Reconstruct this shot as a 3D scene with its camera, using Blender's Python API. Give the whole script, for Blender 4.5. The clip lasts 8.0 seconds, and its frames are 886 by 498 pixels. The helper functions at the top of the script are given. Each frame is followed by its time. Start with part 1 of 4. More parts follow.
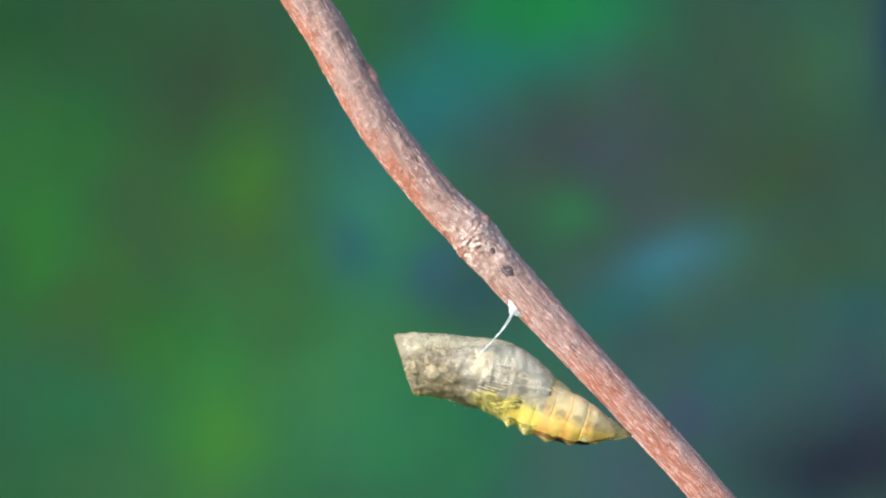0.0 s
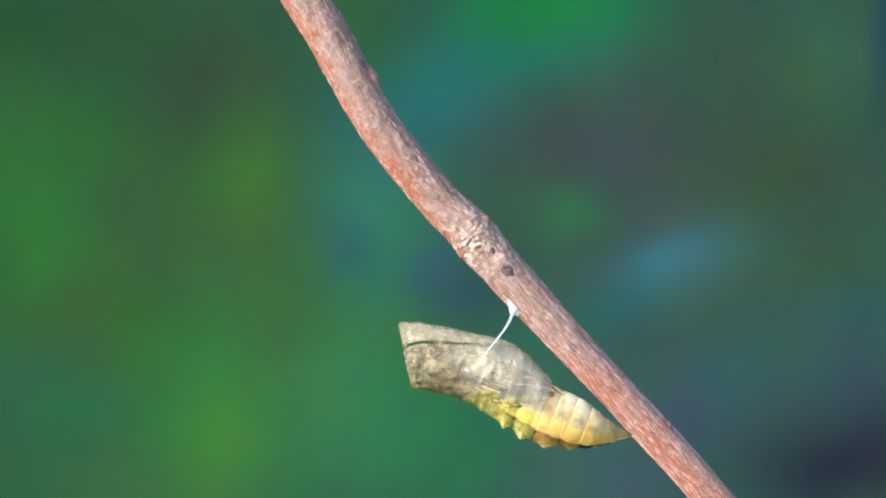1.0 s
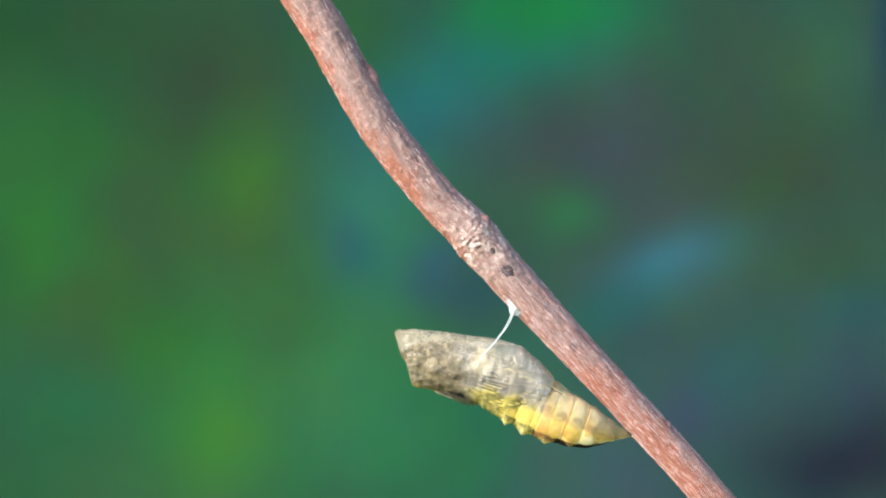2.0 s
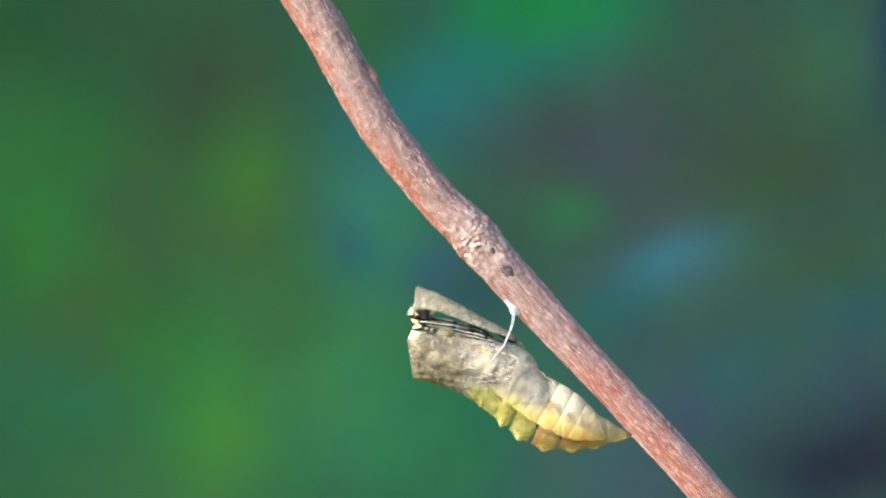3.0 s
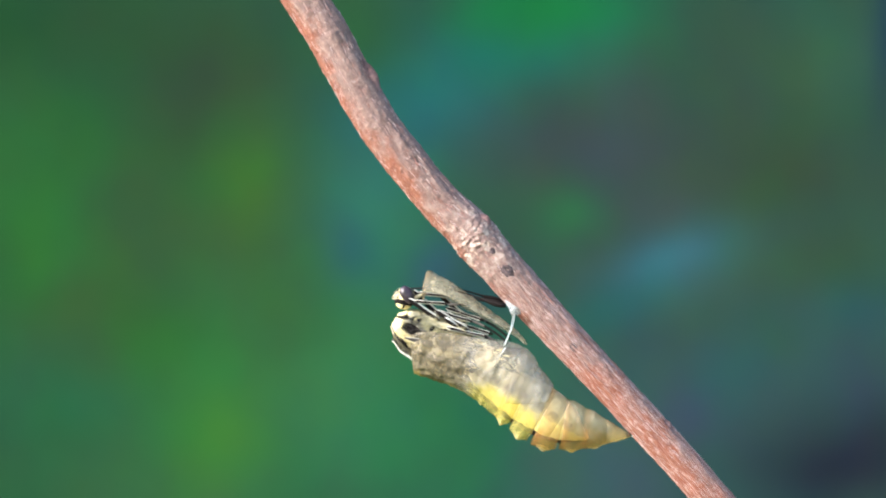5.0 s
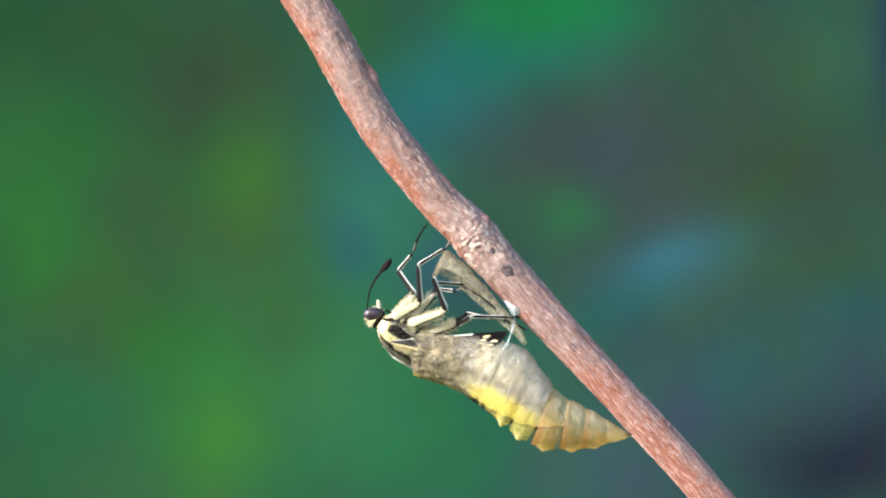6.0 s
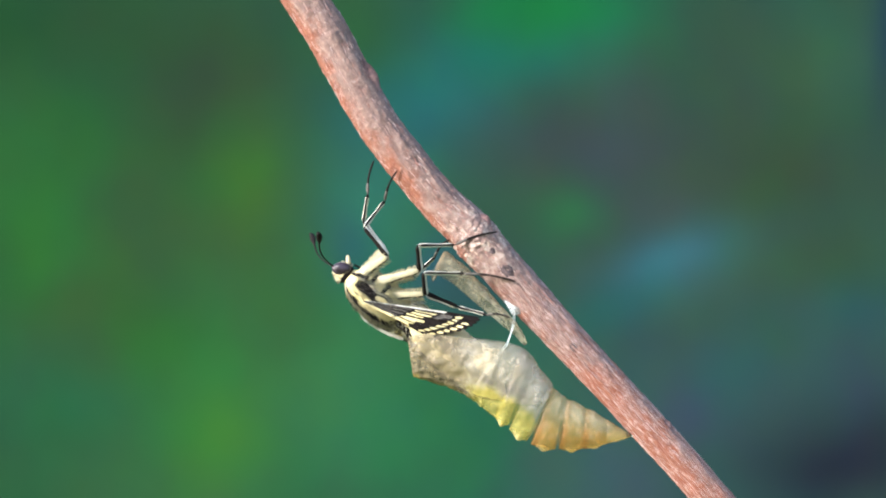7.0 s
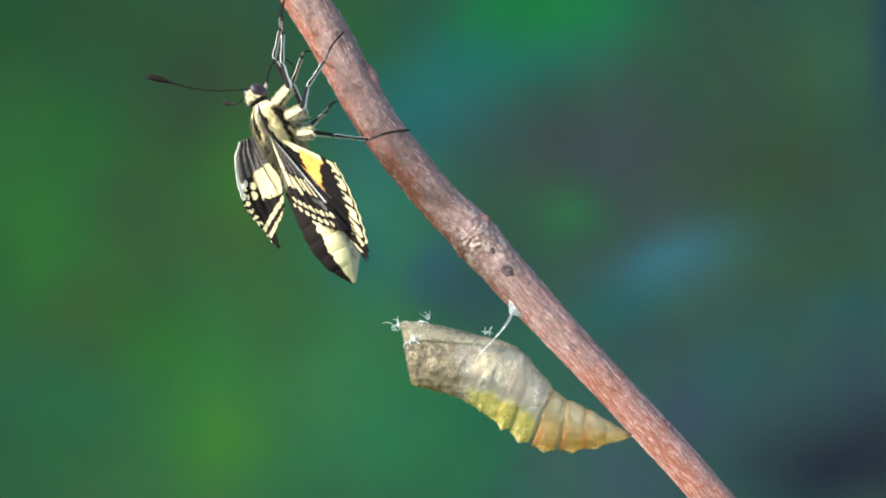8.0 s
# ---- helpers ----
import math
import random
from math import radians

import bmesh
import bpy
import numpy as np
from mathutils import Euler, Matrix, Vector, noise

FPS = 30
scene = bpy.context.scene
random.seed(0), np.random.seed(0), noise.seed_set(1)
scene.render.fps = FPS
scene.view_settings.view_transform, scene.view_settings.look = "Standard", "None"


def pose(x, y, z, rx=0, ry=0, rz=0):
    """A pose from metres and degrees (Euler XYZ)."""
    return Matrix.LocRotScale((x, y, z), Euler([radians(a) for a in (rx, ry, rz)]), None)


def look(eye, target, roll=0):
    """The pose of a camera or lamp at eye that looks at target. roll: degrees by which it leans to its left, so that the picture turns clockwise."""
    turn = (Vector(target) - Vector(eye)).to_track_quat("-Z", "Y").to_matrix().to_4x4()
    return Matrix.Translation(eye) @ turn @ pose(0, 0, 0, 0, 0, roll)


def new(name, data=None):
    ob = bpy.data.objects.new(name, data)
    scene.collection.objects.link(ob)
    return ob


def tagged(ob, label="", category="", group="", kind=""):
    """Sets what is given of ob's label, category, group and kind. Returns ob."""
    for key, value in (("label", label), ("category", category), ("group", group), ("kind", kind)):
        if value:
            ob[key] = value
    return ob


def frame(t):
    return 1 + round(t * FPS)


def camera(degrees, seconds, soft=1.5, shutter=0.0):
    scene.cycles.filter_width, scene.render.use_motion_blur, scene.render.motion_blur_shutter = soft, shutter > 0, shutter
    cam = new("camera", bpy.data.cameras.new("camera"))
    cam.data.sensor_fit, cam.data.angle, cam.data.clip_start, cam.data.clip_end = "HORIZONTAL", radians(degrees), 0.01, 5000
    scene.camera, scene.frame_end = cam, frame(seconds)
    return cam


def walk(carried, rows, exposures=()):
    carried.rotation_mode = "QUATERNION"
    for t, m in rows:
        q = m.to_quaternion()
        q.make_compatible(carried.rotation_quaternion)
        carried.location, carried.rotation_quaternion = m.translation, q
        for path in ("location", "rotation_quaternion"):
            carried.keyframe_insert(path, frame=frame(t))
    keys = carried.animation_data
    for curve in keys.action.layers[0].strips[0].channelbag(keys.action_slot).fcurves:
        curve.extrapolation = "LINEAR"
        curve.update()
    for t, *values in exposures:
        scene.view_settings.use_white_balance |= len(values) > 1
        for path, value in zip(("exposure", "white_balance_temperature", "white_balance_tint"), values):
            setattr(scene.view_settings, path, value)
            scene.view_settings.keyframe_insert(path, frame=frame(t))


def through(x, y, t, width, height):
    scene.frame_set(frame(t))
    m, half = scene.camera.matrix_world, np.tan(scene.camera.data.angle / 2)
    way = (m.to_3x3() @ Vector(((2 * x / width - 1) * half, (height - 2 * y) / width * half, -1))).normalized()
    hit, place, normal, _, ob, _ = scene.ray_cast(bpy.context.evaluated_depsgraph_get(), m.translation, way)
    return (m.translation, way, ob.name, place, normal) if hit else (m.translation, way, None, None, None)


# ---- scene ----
# scale: U metres to one unit of the plan (a thirtieth of a twig's thickness or so); the chrysalis is 30 mm long
U = 6.5e-5
HEIGHT = 0.45                      # the lens above the ground
FOV = 20.0
DIST = 784 * U / math.tan(radians(FOV / 2))

cam = camera(FOV, 8.0, soft=2.0)
EYE = Vector((0, -DIST, HEIGHT))
walk(cam, [(0, look(EYE, (0, 0, HEIGHT))), (8.0, look(EYE, (0, 0, HEIGHT)))], exposures=[(0, 1.48, 5950, 14), (7.3, 1.48, 5950, 14), (7.7, 1.35, 5950, 14), (8.0, 1.35, 5950, 14)])

# ---- world and sun ----
SUN_AZ, SUN_EL = radians(-61), radians(26)      # azimuth from straight behind the lens, towards its left
world = bpy.data.worlds.new("sky")
scene.world = world
world.use_nodes = True
wt = world.node_tree
sky = wt.nodes.new("ShaderNodeTexSky")
sky.sky_type = "NISHITA"
sky.sun_disc = False
sky.sun_elevation = SUN_EL
sky.sun_rotation = math.pi - SUN_AZ
sky.dust_density, sky.ozone_density = 3.0, 1.0
wt.nodes["Background"].inputs["Strength"].default_value = 0.15
wt.links.new(sky.outputs["Color"], wt.nodes["Background"].inputs["Color"])
sun = new("sun", bpy.data.lights.new("sun", "SUN"))
sun.data.energy, sun.data.angle, sun.data.color = 2.7, radians(7), (1.0, 0.96, 0.92)
sun_from = Vector((math.sin(SUN_AZ) * math.cos(SUN_EL), -math.cos(SUN_AZ) * math.cos(SUN_EL), math.sin(SUN_EL)))
sun.matrix_basis = look(sun_from * 3, (0, 0, 0))


# ---- small tools ----
def at(x, y, d=0.0):
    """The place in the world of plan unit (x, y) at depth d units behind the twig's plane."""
    f = 1 + d * U / DIST
    return Vector(((x - 784) * U * f, d * U, HEIGHT + (441 - y) * U * f))


def lin(r, g, b):
    return tuple(((c / 255 + 0.055) / 1.055) ** 2.4 if c > 10 else c / 255 / 12.92 for c in (r, g, b)) + (1.0,)


def smooth(table, x):
    """Catmull-Rom through the rows (x, a, b, ...) of table."""
    n = len(table)
    i = 0
    while i < n - 2 and x > table[i + 1][0]:
        i += 1
    p1, p2 = table[i], table[i + 1]
    p0, p3 = table[max(i - 1, 0)], table[min(i + 2, n - 1)]
    t = min(max((x - p1[0]) / (p2[0] - p1[0]), 0), 1)
    out = []
    for a, b, c, d in zip(p0[1:], p1[1:], p2[1:], p3[1:]):
        out.append(0.5 * (2 * b + (c - a) * t + (2 * a - 5 * b + 4 * c - d) * t * t + (3 * b - a - 3 * c + d) * t ** 3))
    return out


def linear(table, x):
    xs = [r[0] for r in table]
    return [float(np.interp(x, xs, [r[j] for r in table])) for j in range(1, len(table[0]))]


def mesh_of(name, verts, faces, materials, index=None, shade=True):
    me = bpy.data.meshes.new(name)
    me.from_pydata([tuple(v) for v in verts], [], faces)
    for m in materials:
        me.materials.append(m)
    if index is not None:
        me.polygons.foreach_set("material_index", index)
    me.polygons.foreach_set("use_smooth", [shade] * len(faces))
    me.update()
    return me


def part(name, me, parent=None, label=""):
    ob = new(name, me)
    ob.parent = parent
    return tagged(ob, label)


def thing(name, label, category, group="", kind=""):
    return tagged(new(name), label, category, group, kind)


def rings_mesh(name, rings, materials, pick=None, caps=(True, True), wrap=True):
    """Joins rings of points into a skin; pick(i, j) chooses each face's material."""
    n = len(rings[0])
    verts = [p for r in rings for p in r]
    faces, index = [], []
    for i in range(len(rings) - 1):
        for j in range(n if wrap else n - 1):
            k = (j + 1) % n
            faces.append((i * n + j, i * n + k, (i + 1) * n + k, (i + 1) * n + j))
            index.append(pick(i, j) if pick else 0)
    for cap, i in zip(caps, (0, len(rings) - 1)):
        if cap and wrap:
            c = len(verts)
            verts.append(sum((Vector(p) for p in rings[i]), Vector()) / n)
            for j in range(n):
                k = (j + 1) % n
                faces.append((c, i * n + k, i * n + j) if i == 0 else (c, i * n + j, i * n + k))
                index.append(pick(max(i - 1, 0), j) if pick else 0)
    return mesh_of(name, verts, faces, materials, index)


def tube(name, points, radii, materials, n=10, pick=None):
    """A round skin along points, each with its radius."""
    pts = [Vector(p) for p in points]
    rings, side = [], None
    for i, p in enumerate(pts):
        way = (pts[min(i + 1, len(pts) - 1)] - pts[max(i - 1, 0)]).normalized()
        if side is None:
            side = way.orthogonal().normalized()
        side = (side - way * side.dot(way)).normalized()
        up = way.cross(side)
        rings.append([p + (side * math.cos(2 * math.pi * j / n) + up * math.sin(2 * math.pi * j / n)) * radii[i] for j in range(n)])
    return rings_mesh(name, rings, materials, pick)


def solid(ob, thickness):
    m = ob.modifiers.new("thickness", "SOLIDIFY")
    m.thickness, m.offset = thickness, -1
    return ob


# ---- materials ----
class Nodes:
    """Shorthand for building a material's nodes."""

    def __init__(self, name):
        self.mat = bpy.data.materials.new(name)
        self.mat.use_nodes = True
        self.tree = self.mat.node_tree
        self.bsdf = self.tree.nodes["Principled BSDF"]
        self.out = self.tree.nodes["Material Output"]

    def add(self, kind, **inputs):
        node = self.tree.nodes.new(kind)
        for key, value in inputs.items():
            self.put(node.inputs[key.replace("_", " ")], value)
        return node

    def put(self, socket, value):
        if isinstance(value, bpy.types.NodeSocket):
            self.tree.links.new(value, socket)
        else:
            socket.default_value = value

    def coords(self, which="Object", scale=(1, 1, 1)):
        c = self.add("ShaderNodeTexCoord")
        m = self.add("ShaderNodeMapping", Vector=c.outputs[which], Scale=scale)
        return m.outputs["Vector"]

    def noise(self, vector, scale, detail=4.0, rough=0.6):
        return self.add("ShaderNodeTexNoise", Vector=vector, Scale=scale, Detail=detail, Roughness=rough).outputs["Fac"]

    def ramp(self, fac, *stops):
        r = self.add("ShaderNodeValToRGB", Fac=fac)
        while len(r.color_ramp.elements) < len(stops):
            r.color_ramp.elements.new(0.5)
        for e, (p, c) in zip(r.color_ramp.elements, stops):
            e.position, e.color = p, c
        return r.outputs["Color"]

    def mix(self, fac, a, b, blend="MIX"):
        m = self.tree.nodes.new("ShaderNodeMix")
        m.data_type, m.blend_type = "RGBA", blend
        self.put(m.inputs[0], fac)
        self.put(m.inputs[6], a)
        self.put(m.inputs[7], b)
        return m.outputs[2]

    def math(self, op, a, b=0.0, clamp=False):
        m = self.tree.nodes.new("ShaderNodeMath")
        m.operation, m.use_clamp = op, clamp
        self.put(m.inputs[0], a)
        self.put(m.inputs[1], b)
        return m.outputs[0]

    def bump(self, height, strength, distance):
        b = self.add("ShaderNodeBump", Height=height, Strength=strength, Distance=distance)
        self.put(self.bsdf.inputs["Normal"], b.outputs["Normal"])

    def finish(self, colour, rough=0.6, **more):
        self.put(self.bsdf.inputs["Base Color"], colour)
        self.put(self.bsdf.inputs["Roughness"], rough)
        for key, value in more.items():
            self.put(self.bsdf.inputs[key.replace("_", " ")], value)
        return self.mat


def scaly(name, a, b, grain=0.25, rough=0.75, size=2500.0, sheen=0.0):
    """Insect skin with fine scales or down: two tones in a fine grain and a coarser mottle."""
    k = Nodes(name)
    v = k.coords()
    fine, coarse = k.noise(v, size, 3.0), k.noise(v, size / 6, 3.0)
    f = k.math("ADD", k.math("MULTIPLY", fine, 0.6), k.math("MULTIPLY", coarse, 0.4))
    c = k.ramp(f, (0.5 - grain, a), (0.5 + grain, b))
    k.bump(fine, 0.5, 0.0001)
    return k.finish(c, rough, Sheen_Weight=sheen, Specular_IOR_Level=0.15)


BLACK = scaly("black_scales", lin(8, 6, 5), lin(32, 26, 23), rough=0.8)
CREAM = scaly("cream_down", lin(172, 164, 126), lin(210, 203, 170), rough=0.85, sheen=0.2)
PALE = scaly("pale_yellow_scales", lin(202, 188, 126), lin(224, 214, 170), rough=0.8)
ORANGE = scaly("warm_yellow_scales", lin(208, 138, 44), lin(238, 192, 100), rough=0.7)
YELLOW = scaly("sulphur_skin", lin(226, 214, 146), lin(238, 230, 188), rough=0.6)
DUSK = scaly("dusky_skin", lin(126, 118, 102), lin(178, 169, 146), rough=0.7)
GREY = scaly("dusted_grey_scales", lin(34, 32, 31), lin(118, 114, 106), rough=0.7)
DOWN = scaly("grey_down", lin(128, 122, 108), lin(206, 200, 182), rough=0.85, sheen=0.2)
WHITE = scaly("white_scales", lin(196, 196, 182), lin(232, 232, 216), rough=0.7)


def eye_material():
    k = Nodes("compound_eye")
    v = k.coords()
    cells = k.add("ShaderNodeTexVoronoi", Vector=v, Scale=9000.0).outputs["Distance"]
    k.bump(cells, 0.3, 0.00005)
    return k.finish(k.ramp(k.noise(v, 900.0), (0.35, lin(28, 22, 27)), (0.7, lin(66, 56, 66))), 0.3)


def shell_material():
    """Thin horny skin of the chrysalis: part of the light goes straight through. The skin attribute holds its
    colour and how dense it is, the tint attribute the colour of the light that passes."""
    k = Nodes("chrysalis_skin")
    v = k.coords()
    mottle, fine = k.noise(v, 420.0, 6.0, 0.65), k.noise(v, 2600.0, 4.0)
    f = k.math("ADD", k.math("MULTIPLY", mottle, 0.6), k.math("MULTIPLY", fine, 0.4))
    skin, tint = k.add("ShaderNodeAttribute"), k.add("ShaderNodeAttribute")
    skin.attribute_name, tint.attribute_name = "skin", "tint"
    tone = k.ramp(f, (0.34, (0.62, 0.61, 0.58, 1)), (0.5, (0.98, 0.98, 0.97, 1)), (0.66, (1.22, 1.22, 1.22, 1)))
    c = k.mix(1.0, skin.outputs["Color"], tone, "MULTIPLY")
    creases = k.noise(k.coords("Object", (160, 700, 420)), 1.0, 5.0, 0.6)
    c = k.mix(k.ramp(creases, (0.30, (0.45, 0.45, 0.45, 1)), (0.40, (0, 0, 0, 1))), c, k.mix(0.5, c, lin(96, 84, 66)))
    k.bump(k.math("ADD", f, k.math("MULTIPLY", creases, 0.6)), 0.6, 0.0005)
    k.finish(c, 0.3)
    glow = k.add("ShaderNodeBsdfTranslucent", Color=c)
    body = k.add("ShaderNodeMixShader", Fac=0.3)
    k.put(body.inputs[1], k.bsdf.outputs["BSDF"])
    k.put(body.inputs[2], glow.outputs[0])
    clear = k.add("ShaderNodeBsdfTransparent", Color=tint.outputs["Color"])
    amount = k.math("ADD", skin.outputs["Alpha"], k.math("MULTIPLY", k.math("SUBTRACT", mottle, 0.5), 0.55), clamp=True)
    mixed = k.add("ShaderNodeMixShader", Fac=amount)
    k.put(mixed.inputs[1], clear.outputs[0])
    k.put(mixed.inputs[2], body.outputs[0])
    k.put(k.out.inputs["Surface"], mixed.outputs[0])
    return k.mat


EYE_MAT = eye_material()
SHELL = shell_material()


def silk_material():
    k = Nodes("silk")
    return k.finish(k.ramp(k.noise(k.coords(), 3000.0), (0.3, lin(172, 186, 182)), (0.7, lin(226, 234, 230))), 0.4)


def web_material():
    """Thin spun web, half open to the light."""
    k = Nodes("web")
    v = k.coords()
    k.finish(k.ramp(k.noise(v, 3000.0), (0.3, lin(180, 190, 188)), (0.7, lin(224, 230, 228))), 0.5)
    clear = k.add("ShaderNodeBsdfTransparent")
    m = k.add("ShaderNodeMixShader", Fac=k.ramp(k.noise(v, 5000.0), (0.35, (0.05, 0.05, 0.05, 1)), (0.65, (0.6, 0.6, 0.6, 1))))
    k.put(m.inputs[1], clear.outputs[0])
    k.put(m.inputs[2], k.bsdf.outputs[0])
    k.put(k.out.inputs["Surface"], m.outputs[0])
    return k.mat


def bark_material():
    k = Nodes("bark")
    uv = k.coords("UV")
    long_streak = k.noise(k.coords("UV", (15, 60, 1)), 1.0, 6.0, 0.65)
    fibres = k.noise(k.coords("UV", (40, 260, 1)), 1.0, 5.0, 0.7)
    strands = k.noise(k.coords("UV", (42, 170, 1)), 1.0, 4.0, 0.6)
    v = k.coords("Object")
    patches = k.noise(v, 130.0, 6.0, 0.62)
    blotch = k.noise(v, 420.0, 5.0, 0.65)
    specks = k.noise(v, 1900.0, 3.0, 0.6)
    uv_split = k.add("ShaderNodeSeparateXYZ", Vector=uv)
    along, around = uv_split.outputs[0], uv_split.outputs[1]
    # fibrous towards the root, finely speckled above the old bud
    fibrous = k.ramp(k.math("SUBTRACT", along, OLD_BUD - 0.45), (0.48, (0.12, 0.12, 0.12, 1)), (0.64, (1, 1, 1, 1)))
    smooth_part = k.math("ADD", k.math("MULTIPLY", long_streak, 0.25), k.math("ADD", k.math("MULTIPLY", blotch, 0.35), k.math("MULTIPLY", specks, 0.4)))
    f = k.math("ADD", k.math("MULTIPLY", long_streak, 0.35), k.math("ADD", k.math("MULTIPLY", fibres, 0.5), k.math("MULTIPLY", specks, 0.15)))
    f = k.mix(fibrous, smooth_part, f)
    grey = k.ramp(f, (0.33, lin(98, 76, 69)), (0.43, lin(132, 107, 99)), (0.53, lin(152, 127, 118)), (0.66, lin(182, 160, 151)))
    red = k.ramp(f, (0.33, lin(94, 46, 28)), (0.43, lin(136, 75, 48)), (0.54, lin(154, 95, 68)), (0.66, lin(182, 128, 98)))
    p = k.math("ADD", k.math("MULTIPLY", patches, 0.6), k.math("MULTIPLY", blotch, 0.4))
    # greyer round the old bud, redder towards the root
    off = k.math("MULTIPLY", k.math("SUBTRACT", along, OLD_BUD), 14.0)
    near = k.math("POWER", 2.718, k.math("MULTIPLY", k.math("MULTIPLY", off, off), -1.0))
    p = k.math("ADD", p, k.math("MULTIPLY", near, 0.14))
    p = k.math("SUBTRACT", p, k.math("MULTIPLY", k.math("SUBTRACT", along, OLD_BUD + 0.20, clamp=True), 0.32))
    p = k.math("ADD", p, k.math("MULTIPLY", k.math("SUBTRACT", around, 0.44), k.math("SUBTRACT", 1.15, k.math("MULTIPLY", fibrous, 0.6))))
    c = k.mix(k.ramp(p, (0.40, (0.1, 0.1, 0.1, 1)), (0.53, (1, 1, 1, 1))), red, grey)
    # pale lifted fibres, dark cracks between them, crumbs of pale cork on the old bud's ring
    c = k.mix(k.math("MULTIPLY", fibrous, k.ramp(strands, (0.53, (0, 0, 0, 1)), (0.63, (0.85, 0.85, 0.85, 1)))), c, lin(230, 212, 206))
    c = k.mix(k.math("MULTIPLY", fibrous, k.ramp(strands, (0.34, (0.8, 0.8, 0.8, 1)), (0.42, (0, 0, 0, 1)))), c, lin(112, 74, 64))
    flecks = k.noise(k.coords("UV", (190, 120, 1)), 1.0, 4.0, 0.7)
    upper = k.math("SUBTRACT", 1.1, fibrous, clamp=True)
    c = k.mix(k.math("MULTIPLY", upper, k.ramp(flecks, (0.56, (0, 0, 0, 1)), (0.66, (0.34, 0.34, 0.34, 1)))), c, lin(208, 190, 184))
    c = k.mix(k.math("MULTIPLY", upper, k.ramp(flecks, (0.34, (0.34, 0.34, 0.34, 1)), (0.43, (0, 0, 0, 1)))), c, lin(122, 80, 64))
    crumbs = k.math("MULTIPLY", near, k.ramp(k.noise(v, 1100.0, 4.0, 0.7), (0.50, (0, 0, 0, 1)), (0.60, (0.8, 0.8, 0.8, 1))))
    c = k.mix(crumbs, c, lin(228, 214, 200))
    c = k.mix(k.ramp(specks, (0.62, (0, 0, 0, 1)), (0.72, (0.5, 0.5, 0.5, 1))), c, lin(224, 208, 200))
    c = k.mix(k.ramp(specks, (0.17, (0.5, 0.5, 0.5, 1)), (0.23, (0, 0, 0, 1))), c, lin(84, 60, 56))
    c = k.mix(1.0, c, k.mix(fibrous, (0.78, 0.75, 0.71, 1), (0.94, 0.86, 0.82, 1)), "MULTIPLY")
    relief = k.math("ADD", k.math("ADD", f, strands), k.math("MULTIPLY", specks, 0.35))
    k.bump(k.math("MULTIPLY", relief, k.math("ADD", 0.34, k.math("MULTIPLY", fibrous, 0.66))), 0.6, 0.0008)
    return k.finish(c, 0.72)


OLD_BUD = 1.13        # place of the old bud along the twig, in steps of 6 cm
BARK = bark_material()


def scar_material():
    k = Nodes("bark_scar")
    v = k.coords()
    k.bump(k.noise(v, 1800.0), 0.7, 0.0003)
    return k.finish(k.ramp(k.noise(v, 1500.0, 5.0), (0.35, lin(34, 27, 30)), (0.65, lin(104, 88, 86))), 0.85)


SCAR = scar_material()


def fibre_material():
    """Loose bark fibres, each of its own tone between rust and pale pinkish grey."""
    k = Nodes("bark_fibre")
    own = k.add("ShaderNodeNewGeometry").outputs["Random Per Island"]
    c = k.ramp(own, (0.0, lin(150, 92, 72)), (0.35, lin(188, 140, 124)), (0.7, lin(206, 178, 170)), (1.0, lin(230, 212, 206)))
    c = k.mix(k.math("MULTIPLY", k.noise(k.coords(), 2200.0), 0.4), c, lin(120, 88, 80))
    return k.finish(c, 0.75)


FIBRE = fibre_material()


def bud_material():
    k = Nodes("bud_scales")
    v = k.coords()
    k.bump(k.noise(v, 1800.0), 0.7, 0.0003)
    return k.finish(k.ramp(k.noise(v, 900.0, 5.0), (0.35, lin(82, 58, 54)), (0.65, lin(142, 112, 106))), 0.8)


BUD = bud_material()


def ground_material():
    k = Nodes("grass_ground")
    v = k.coords()
    f = k.math("ADD", k.math("MULTIPLY", k.noise(v, 0.6, 5.0), 0.5), k.math("MULTIPLY", k.noise(v, 40.0, 5.0), 0.5))
    k.bump(k.noise(v, 60.0), 0.8, 0.02)
    return k.finish(k.ramp(f, (0.35, lin(48, 62, 30)), (0.65, lin(96, 112, 58))), 0.9)


